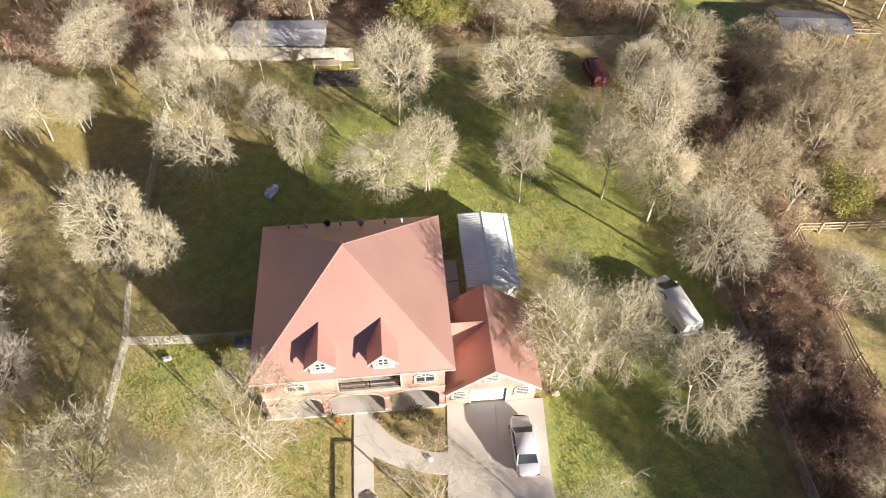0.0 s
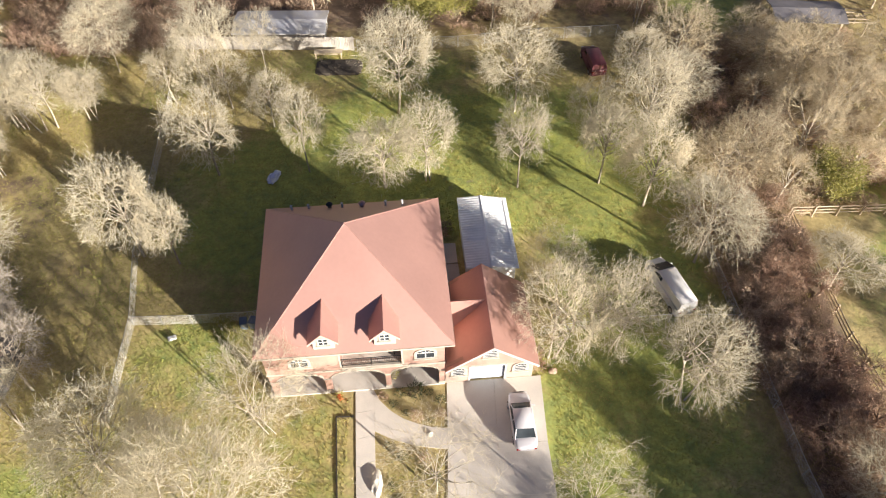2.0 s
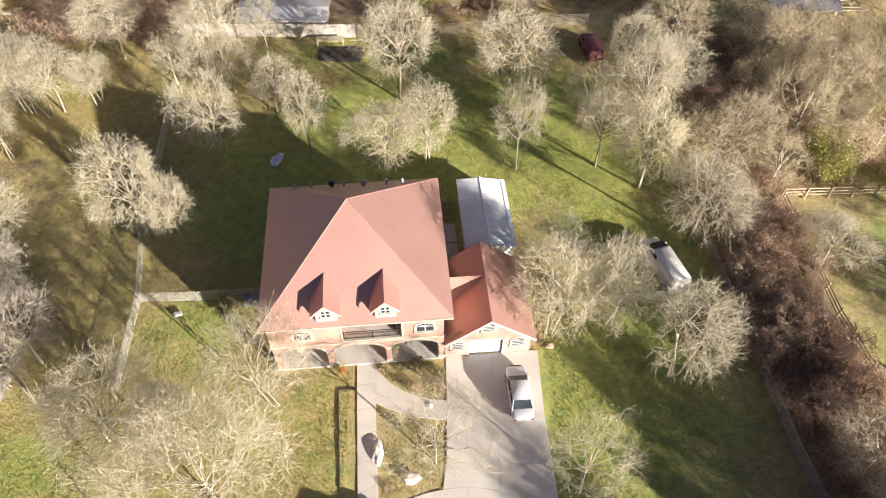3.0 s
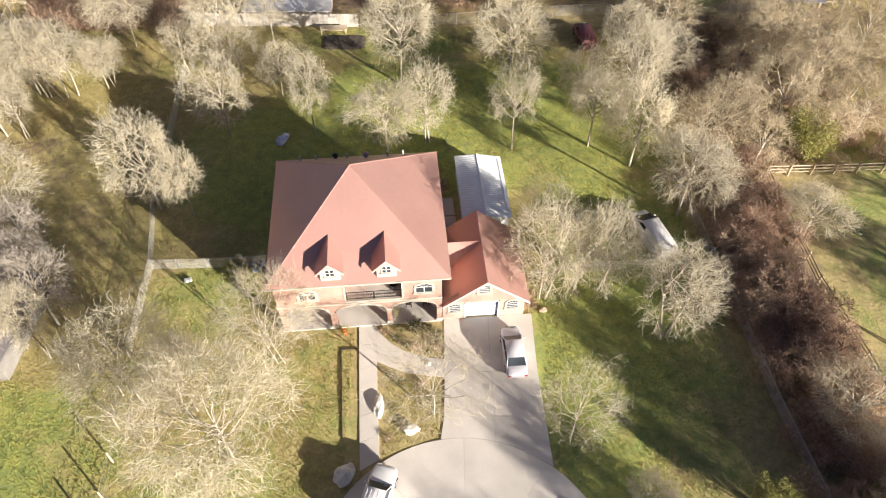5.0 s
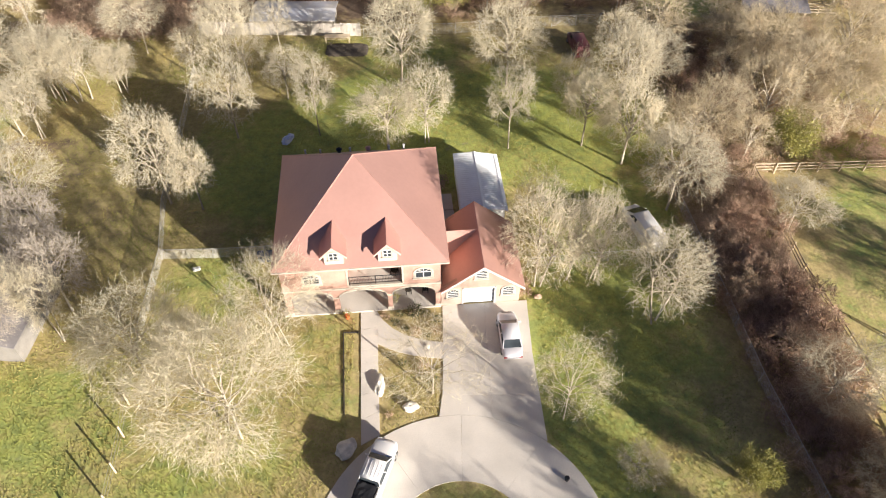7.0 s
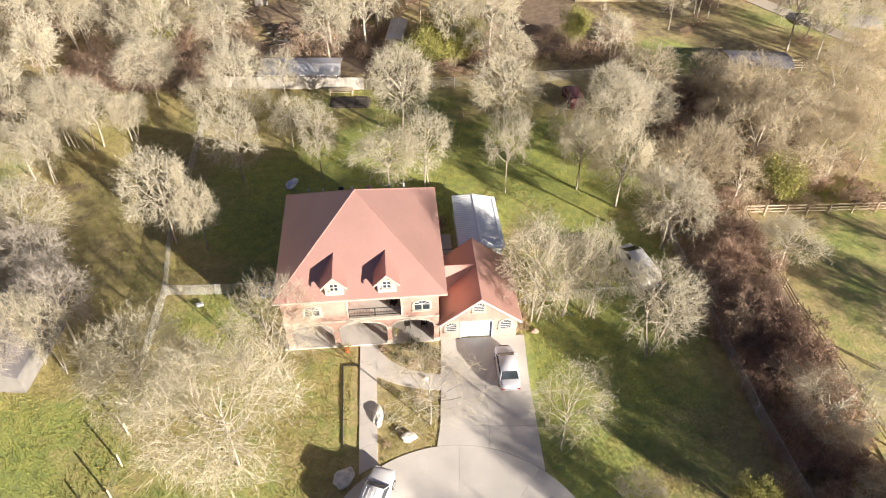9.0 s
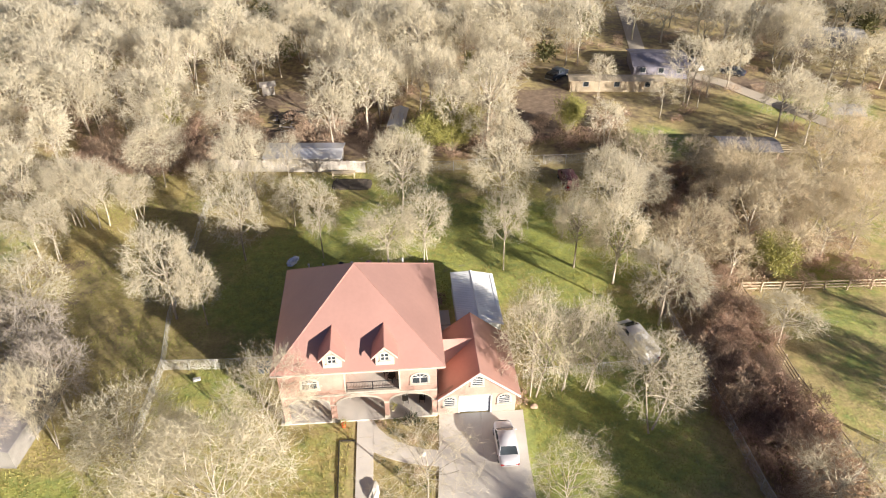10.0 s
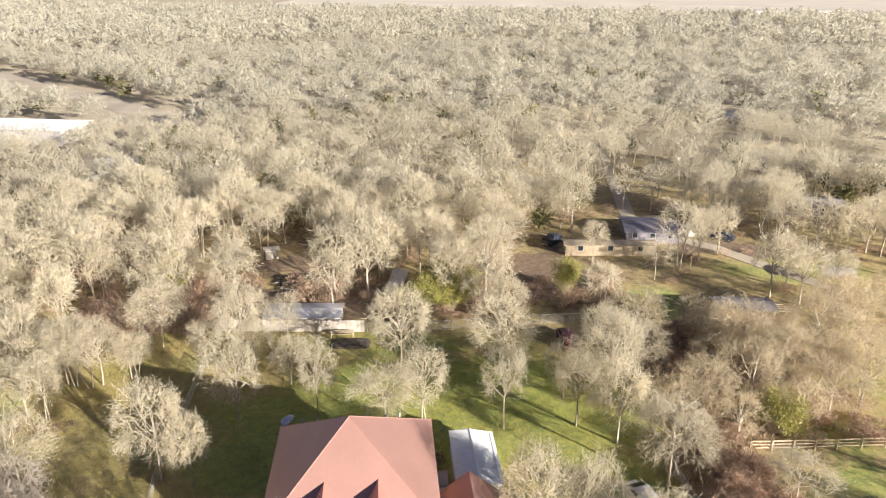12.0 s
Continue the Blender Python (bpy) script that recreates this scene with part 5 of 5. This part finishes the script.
# ---- yard things ----
def rock(name, x, y, sx, sy, sz, seed, label, turn=0, mat=ROCK):
    bm = bmesh.new()
    bmesh.ops.create_icosphere(bm, subdivisions=3, radius=1)
    for v in bm.verts:
        n = noise.noise(v.co * 1.3 + Vector((seed * 7.3, seed, 0))) * 0.35 + noise.noise(v.co * 3.1 + Vector((0, seed * 3.7, 0))) * 0.12
        v.co *= 1 + n
        v.co.z = max(v.co.z, -0.25)
    ob = part(name, bm, mat, None, place=pose(x, y, 0.05, 0, 0, turn) @ Matrix.Diagonal((sx, sy, sz, 1)))
    return tagged(ob, label, "rock")


rock("boulder", -4.85, 17.4, 0.42, 1.0, 0.4, 1, "long pale limestone boulder beside the path", 4)
rock("boulder", -2.2, 15.4, 0.7, 0.45, 0.4, 2, "pale limestone boulder in the planting bed", 10)
rock("boulder", -7.15, 11.7, 0.75, 0.95, 0.3, 3, "flat pale limestone slab beside the court", -35)
rock("boulder", -0.9, 21.4, 0.25, 0.2, 0.2, 4, "small pale stone at the bed's edge")
# not a stone: a brown lump standing in for a small bush
rock("boulder", 9.3, 27.0, 0.35, 0.28, 0.25, 5, "brown lump in place of a bush by the garage corner", 0, BRUSH)


def edging():
    e = thing("garden_edging", Matrix(), "low dark timber edging round a grass strip", "edging")
    for a, b in (((-8.45, 22.9), (-7.0, 22.95)), ((-8.45, 22.9), (-7.6, 14.7))):
        t = math.degrees(math.atan2(b[1] - a[1], b[0] - a[0]))
        part("timber", boxes((0, math.hypot(b[0] - a[0], b[1] - a[1]), -0.05, 0.05, -0.1, 0.06), bevel=0.012), DARKWOOD, e, place=pose(*a, 0, 0, 0, t))


edging()


def bin_with_lid(name, x, y, mat, label, turn=0):
    b = thing(name, pose(x, y, 0, 0, 0, turn), label, "bin")
    bm = loft([[(-0.25, -0.3, 0.05), (0.25, -0.3, 0.05), (0.25, 0.3, 0.05), (-0.25, 0.3, 0.05)], [(-0.31, -0.37, 1.0), (0.31, -0.37, 1.0), (0.31, 0.37, 1.0), (-0.31, 0.37, 1.0)]])
    part("body", bm, mat, b)
    part("lid", boxes((-0.33, 0.33, -0.4, 0.4, 1.0, 1.08), bevel=0.03), mat, b)
    part("handle", rods(((-0.25, 0.43, 0.98), (0.25, 0.43, 0.98), 0.025)), mat, b)
    for s in (-1, 1):
        part("wheel", rods(((s * 0.22, 0.3, 0.12), (s * 0.3, 0.3, 0.12), 0.12), sides=12), RUBBER, b)


bin_with_lid("wheeled_bin", -17.2, 31.4, PLASTIC, "blue-grey wheeled bin beside the house wall", 10)
bin_with_lid("wheeled_bin", -16.4, 31.5, PLASTIC, "blue-grey wheeled bin beside the house wall", -6)
bk = thing("bucket", pose(10.0, 9.2, 0.02), "small black bucket on the court's edge", "bucket")
part("body", rods(((0, 0, 0), (0, 0, 0.32), 0.15, 0.19), sides=16), BLACK, bk)
part("rim", rods(((0, 0, 0.3), (0, 0, 0.34), 0.2), sides=16), BLACK, bk)
part("handle", rods(((-0.19, 0, 0.32), (-0.1, 0.16, 0.4), 0.012), ((-0.1, 0.16, 0.4), (0.1, 0.16, 0.4), 0.012), ((0.1, 0.16, 0.4), (0.19, 0, 0.32), 0.012), sides=6), BLACK, bk)


def tarp_heap():
    bm = bmesh.new()
    bmesh.ops.create_icosphere(bm, subdivisions=4, radius=1)
    for v in bm.verts:
        n = noise.noise(v.co * 1.6) * 0.4 + noise.noise(v.co * 5) * 0.15
        v.co *= 1 + n
        v.co.z = max(v.co.z, -0.2)
    ob = part("tarp_heap", bm, TARP, None, place=pose(-17.35, 49.7, 0.12, 0, 0, -25) @ Matrix.Diagonal((0.48, 0.85, 0.6, 1)))
    tagged(ob, "crumpled blue and white tarp over a heap on grass", "tarp")


tarp_heap()
wb = part("foam_box", boxes((-0.35, 0.35, -0.18, 0.18, 0, 0.3), bevel=0.03), WHITE, None, place=pose(-23.3, 30.2, 0, 0, 0, 20))
tagged(wb, "small white box lying on the grass", "box")


def work_bench():
    b = thing("work_bench", pose(-13.8, 70.6, 0, 0, 0, 2), "pale wooden bench table by the back fence", "table")
    for i in range(4):
        part("plank", boxes((-1.7, 1.7, -0.45 + i * 0.23, -0.25 + i * 0.23, 0.78, 0.83)), RAILWOOD, b)
    for x in (-1.55, 1.55):
        for y in (-0.36, 0.36):
            part("leg", boxes((x - 0.05, x + 0.05, y - 0.05, y + 0.05, -0.05, 0.78)), RAILWOOD, b)
    part("stretcher", boxes((-1.5, 1.5, -0.03, 0.03, 0.3, 0.38)), RAILWOOD, b)


work_bench()


def dark_patch(x, y, long, wide):
    """A dark brown patch of ground with a ragged outline and a low crown."""
    r = random.Random(77)
    b = thing("ground_patch", pose(x, y, 0, 0, 0, 1), "low dark brown patch of ground by the back fence", "garden bed")
    bm = bmesh.new()
    rings = []
    for k, z in ((1.0, -0.05), (0.97, 0.05), (0.82, 0.12), (0.45, 0.15)):
        ring = []
        for i in range(36):
            a = 2 * math.pi * i / 36
            c, q = math.cos(a), math.sin(a)
            ring.append(bm.verts.new((long / 2 * k * math.copysign(abs(c) ** 0.35, c) + r.uniform(-0.09, 0.09), wide / 2 * k * math.copysign(abs(q) ** 0.35, q) + r.uniform(-0.09, 0.09), z + r.uniform(-0.02, 0.02))))
        rings.append(ring)
    for lo, hi in zip(rings, rings[1:]):
        for i in range(36):
            bm.faces.new((lo[i], lo[(i + 1) % 36], hi[(i + 1) % 36], hi[i]))
    bm.faces.new(rings[-1])
    part("soil", bm, PATCH_BROWN, b)
    for i in range(26):
        k = r.uniform(0.06, 0.17)
        part("patch_lump", boxes((-k, k, -k * 0.8, k * 0.8, -k * 0.3, k * 0.6), bevel=k * 0.25), PATCH_BROWN, b, place=pose(r.uniform(-0.42, 0.42) * long, r.uniform(-0.42, 0.42) * wide, 0.12, r.uniform(-20, 20), r.uniform(-20, 20), r.uniform(0, 180)))


dark_patch(-12.4, 68.5, 5.6, 3.0)


def grass_stuff():
    g = np.random.default_rng(31)
    n = 290000
    p = np.stack([g.uniform(-48, 34, n), g.uniform(4, 72, n), np.full(n, -0.07)], 1)
    local = (p[:, :2] - [1.01, 25.56]) @ np.array([[math.cos(radians(TURN_H)), -math.sin(radians(TURN_H))], [math.sin(radians(TURN_H)), math.cos(radians(TURN_H))]])
    u, v = local[:, 0], local[:, 1]
    keep = ~((u > -15.2) & (u < 0) & (v > -0.2) & (v < 15)) & ~((u > -1) & (u < 7) & (v > 0) & (v < 8.5)) & ~((u > 2) & (u < 7) & (v > 10) & (v < 19))
    x, y = p[:, 0], p[:, 1]
    keep &= ~((x > 0.2) & (x < 9) & (y > 11) & (y < 26.4)) & ~((x > -7.3) & (x < -4.3) & (y > 12) & (y < 26)) & ~((x > -6) & (x < 1) & (y > 20) & (y < 25.6))
    rr = np.hypot(x - CX, y - CY)
    keep &= ~((rr > R_IN - 0.1) & (rr < R_OUT + 0.1))
    p = p[keep]
    n = len(p)
    d = unit(g.normal(size=(n, 3)) * [0.7, 0.7, 0.2] + [0, 0, 1])
    v, f = blades(p, d, g.uniform(0.1, 0.24, n), g.uniform(0.04, 0.09, n), g)
    tagged(new("grass", tri_mesh("grass", v, f, GRASS)), "short winter grass tufts, green and straw", "grass", kind="stuff")


grass_stuff()


# ---- places beyond the lot ----
def low_building(name, x, y, turn, w, d, wall, rise, roof_mat, wall_mat, label, category="building", windows=0, open_front=False, over=0.35):
    b = thing(name, pose(x, y, 0, 0, 0, turn), label, category)
    if open_front:
        for i in range(4):
            for s in (-1, 1):
                px = -w / 2 + 0.2 + (w - 0.4) * i / 3
                part("post", boxes((px - 0.07, px + 0.07, s * (d / 2 - 0.2) - 0.07, s * (d / 2 - 0.2) + 0.07, -0.1, wall)), RAILWOOD, b)
    else:
        part("wall", boxes((-w / 2, w / 2, -d / 2, d / 2, -0.1, wall)), wall_mat, b)
        part("gable", prism([(-d / 2, wall), (d / 2, wall), (0, wall + rise)], 0, -w / 2, w / 2), wall_mat, b)
    for s in (-1, 1):
        part("roof", slab([(-w / 2 - over, 0, wall + rise + 0.12), (w / 2 + over, 0, wall + rise + 0.12), (w / 2 + over, s * (d / 2 + over), wall - 0.02), (-w / 2 - over, s * (d / 2 + over), wall - 0.02)], 0.1), roof_mat, b)
    for i in range(windows):
        px = -w / 2 + w * (i + 0.5) / windows
        win = part("window", boxes((px - 0.55, px + 0.55, -d / 2 - 0.04, -d / 2 + 0.02, 0.9, 2.0)), WHITE, b)
        part("pane", boxes((px - 0.46, px + 0.46, -d / 2 - 0.06, -d / 2 - 0.03, 0.98, 1.92)), GLASS, win)
    return b


low_building("mobile_home", -20.0, 75.0, 0.5, 10.8, 4.4, 2.0, 0.3, BLUETIN, BOARD, "long mobile home with a blue-grey tin roof")
low_building("tarped_shelter", -6.9, 87.0, 86, 6.5, 2.0, 1.9, 0.3, BLUETIN, BOARD, "narrow shelter with a pale blue tin roof", "shed")
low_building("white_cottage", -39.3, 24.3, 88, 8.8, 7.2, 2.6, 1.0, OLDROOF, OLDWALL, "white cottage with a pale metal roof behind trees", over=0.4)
low_building("open_barn", 45.8, 76.6, -3, 8.2, 4.2, 2.4, 0.35, GREYTIN, BOARD, "open pole barn with a grey tin roof", "barn", open_front=True)
rails = thing("rail_stack", pose(51.6, 76.2, 0, 0, 0, -3), "pale timber rails stacked on a rack beside the barn", "timber")
for i in range(5):
    part("rail", boxes((-2.3 + 0.2 * (i % 2), 2.3 - 0.3 * (i % 3), -1.6 + i * 0.75, -1.48 + i * 0.75, 2.0, 2.12)), RAILWOOD, rails)
for x in (-1.6, 1.4):
    part("bearer", boxes((x - 0.06, x + 0.06, -1.7, 1.7, 1.9, 2.0)), RAILWOOD, rails)
    for y in (-1.5, 1.5):
        part("post", boxes((x - 0.06, x + 0.06, y - 0.06, y + 0.06, -0.1, 1.9)), RAILWOOD, rails)
low_building("carport", 66.4, 89.6, -10, 4.4, 4.0, 2.2, 0.3, PALEROOF, BOARD, "small carport with a pale grey tin roof", "carport", open_front=True)
low_building("long_trailer", 31.4, 103.2, -1, 16.5, 2.6, 2.1, 0.25, RAILWOOD, RAILWOOD, "long cream trailer home at a clearing", windows=3)
low_building("grey_house", 41.2, 113.0, -4, 10.0, 9.0, 2.2, 0.7, DARKTIN, DARKTIN, "low house with a dark grey roof among trees", windows=3)
low_building("white_garage", 79.0, 128.0, -5, 15.0, 6.0, 2.4, 0.6, PALEROOF, GREYTIN, "pale outbuilding with broad doors", windows=5)
low_building("metal_hall", -133.0, 203.0, -8, 36.0, 16.0, 4.6, 1.6, TIN, PALEROOF, "large white metal hall", "hall", windows=0)
low_building("far_house", 92.0, 224.0, -10, 14.0, 9.0, 3.0, 1.8, PALEROOF, BOARD, "pale house far among the woods", windows=4)
low_building("far_house", 19.0, 233.0, 5, 18.0, 7.0, 3.0, 1.0, PALEROOF, BOARD, "long white building far among the woods", windows=6)
low_building("far_house", 30.0, 330.0, 0, 13.0, 8.0, 3.4, 1.5, PALEROOF, BOARD, "white building far among the woods", windows=4)
low_building("far_house", 85.0, 166.0, -12, 12.0, 7.0, 2.8, 1.2, BOARD, BOARD, "low pale house by the road", windows=3)
low_building("far_house", -86.0, 160.0, 20, 12.0, 7.0, 2.8, 1.4, BLUETIN, WHITE, "pale house among bare trees", windows=3)
low_building("far_house", -66.0, 166.0, -15, 10.0, 6.0, 2.8, 1.4, BLUETIN, BOARD, "grey-roofed house among bare trees", windows=3)
low_building("far_house", 385.0, 905.0, 0, 22.0, 10.0, 4.0, 1.5, PALEROOF, PALEROOF, "low white buildings near the horizon", windows=0)
low_building("far_house", 470.0, 915.0, 0, 16.0, 9.0, 3.6, 1.4, PALEROOF, PALEROOF, "low white buildings near the horizon", windows=0)
low_building("junk_shed", -31.0, 101.0, 15, 2.2, 1.8, 1.8, 0.25, BOARD, BOARD, "weathered shed in a cluttered yard", "shed")


def scrap():
    s = thing("scrap_pile", pose(-23.5, 88.5, 0), "pile of weathered boards and dark scrap", "scrap")
    r = random.Random(4)
    for i in range(26):
        l = r.uniform(1.2, 3.6)
        part("scrap_board", boxes((-l / 2, l / 2, -0.14, 0.14, -0.03, 0.03)), r.choice((BOARD, DARKWOOD, RAILWOOD)), s, place=pose(r.uniform(-3.4, 3.4), r.uniform(-3.5, 3.5), r.uniform(0.05, 0.7), r.uniform(-12, 12), r.uniform(-14, 14), r.uniform(0, 180)))
    for i in range(5):
        part("scrap_box", boxes((-0.7, 0.7, -0.5, 0.5, 0, 0.8), bevel=0.04), DARKWOOD, s, place=pose(r.uniform(-3, 3), r.uniform(-3, 3), 0, 0, 0, r.uniform(0, 90)))


scrap()


field = bmesh.new()
prism([(-300, 1000), (60, 880), (340, 740), (1500, 640), (2600, 2400), (-300, 2600)], 2, -0.05, 0.06, field)
tagged(part("field", field, STUBBLE, None), "pale flat stubble field near the horizon", "field", kind="structure")


def ribbon(name, points, wide, label, z=0.03):
    bm = bmesh.new()
    rows = []
    for i, (x, y) in enumerate(points):
        a, b = points[max(0, i - 1)], points[min(len(points) - 1, i + 1)]
        n = Vector((-(b[1] - a[1]), b[0] - a[0])).normalized() * wide / 2
        rows.append((bm.verts.new((x + n.x, y + n.y, z)), bm.verts.new((x - n.x, y - n.y, z))))
    for p, q in zip(rows, rows[1:]):
        bm.faces.new((p[0], p[1], q[1], q[0]))
    low = bmesh.ops.extrude_face_region(bm, geom=bm.faces[:])
    bmesh.ops.translate(bm, vec=(0, 0, -0.15), verts=[g for g in low["geom"] if isinstance(g, bmesh.types.BMVert)])
    return tagged(part(name, bm, GRAVEL), label, "road", kind="structure")


ribbon("road", [(-320, 428), (-250, 368), (-162, 292), (-120, 255), (-89, 228), (-60, 208)], 15, "pale country road through the woods")
ribbon("track", [(40, 198), (60, 192), (85, 183), (120, 172), (170, 156), (240, 140)], 7, "pale gravel road beyond the clearing")
ribbon("yard_track", [(66, 86), (58, 97), (52, 106), (44, 113), (40, 124), (42, 142), (44, 165), (46, 190)], 3.2, "gravel track to the clearing")


# ---- small things at the house ----
def porch_chair(place, label):
    c = thing("porch_chair", place, label, "chair")
    part("seat", boxes((-0.28, 0.28, -0.28, 0.28, 0.38, 0.44), bevel=0.02), DARKWOOD, c)
    part("backrest", boxes((-0.28, 0.28, 0.24, 0.3, 0.44, 1.0), bevel=0.02), DARKWOOD, c)
    for x in (-0.24, 0.24):
        for y in (-0.24, 0.24):
            part("leg", boxes((x - 0.03, x + 0.03, y - 0.03, y + 0.03, 0, 0.38)), DARKWOOD, c)
        part("armrest", boxes((x - 0.04, x + 0.04, -0.28, 0.28, 0.6, 0.65)), DARKWOOD, c)


for u, v, z, t in ((-4.75, 1.6, 3.72, -30), (-5.2, 2.4, 3.72, 10), (-3.6, 2.2, 0.12, 5), (-2.0, 2.2, 0.12, -8)):
    porch_chair(HOUSE @ pose(u, v, z, 0, 0, t), "dark wooden armchair on the balcony" if z > 1 else "dark wooden armchair on the porch")


def planter(u, v):
    p = thing("planter", HOUSE @ pose(u, v, 0.12 if v > 0 else 0.0), "clay pot with a dry plant by the porch", "planter")
    part("pot", rods(((0, 0, 0), (0, 0, 0.4), 0.17, 0.25), sides=14), ORANGE if u < -8 else CREAM, p)
    v2, f2 = scrub(77, 90, 0.45, 0.6, 0.4, 0.04)
    part("plant", tri_mesh("plant", v2 + [0, 0, 0.35], f2, LEAF), None, p)


planter(-9.3, -0.25)
planter(-4.8, 1.2)


def shrub(x, y, k, label, mat, seed, dense=130, category="shrub"):
    s = thing("shrub", pose(x, y, 0) @ Matrix.Diagonal((k, k, k, 1)), label, category, "garden shrubs")
    v, f = scrub(seed, dense, 0.7, 0.9, 0.42, 0.05)
    part("foliage", tri_mesh("foliage", v, f, mat), None, s)
    part("stems", rods(((0, 0, -0.1), (0.06, 0.02, 0.5), 0.03, 0.015), ((0, 0, -0.1), (-0.1, 0.06, 0.45), 0.025, 0.012), sides=5), BARK, s)


DARKLEAF = translucent(material("dark_green_leaves", (0.07, 0.085, 0.03), 0.7, 0, 0.6, 4, 0.2, 0.2, 0, island=0.3), 0.2)
bed = random.Random(9)
for i, (x, y) in enumerate([(-4.7, 24.6), (-3.9, 23.9), (-2.9, 23.2), (-1.9, 22.8), (-0.8, 22.5), (-3.4, 24.9), (-2.2, 25.0), (-1.0, 25.0), (-0.1, 24.3), (-0.1, 23.0), (-4.2, 20.4), (-3.0, 19.6), (-1.2, 19.4), (-3.6, 17.2), (-0.4, 17.8), (-3.9, 14.6)]):
    shrub(x, y, bed.uniform(0.5, 0.95), "low dark green garden shrub in the planting bed", DARKLEAF if i % 3 else BRUSH, 500 + i)
shrub(-2.1, 25.0, 1.3, "spiky dark yucca by the porch", DARKLEAF, 530, 220)
shrub(-19.2, 31.1, 1.7, "yellow-green shrub growing at the fence", LEAF, 531, 260)
shrub(-17.9, 30.9, 1.2, "yellow-green shrub growing at the fence", LEAF, 532, 200)
for i, (u, v) in enumerate([(1.0, 8.9), (2.2, 9.3), (3.4, 9.4), (0.4, 16.4), (0.9, 17.2), (7.2, 1.2), (7.3, 2.4)]):
    p = HOUSE @ Vector((u, v, 0))
    shrub(p.x, p.y, 1.1, "dry brown shrub beside the shed and garage", BRUSH, 540 + i, 160)


def ac_unit(u, v):
    a = thing("ac_unit", HOUSE @ pose(u, v, 0.06), "grey air conditioning unit on a patio pad", "air conditioner")
    part("casing", boxes((-0.42, 0.42, -0.42, 0.42, 0, 0.8), bevel=0.03), PLASTIC, a)
    part("fan_guard", rods(((0, 0, 0.8), (0, 0, 0.83), 0.34), sides=18), BLACK, a)


ac_unit(-0.1, 14.6)
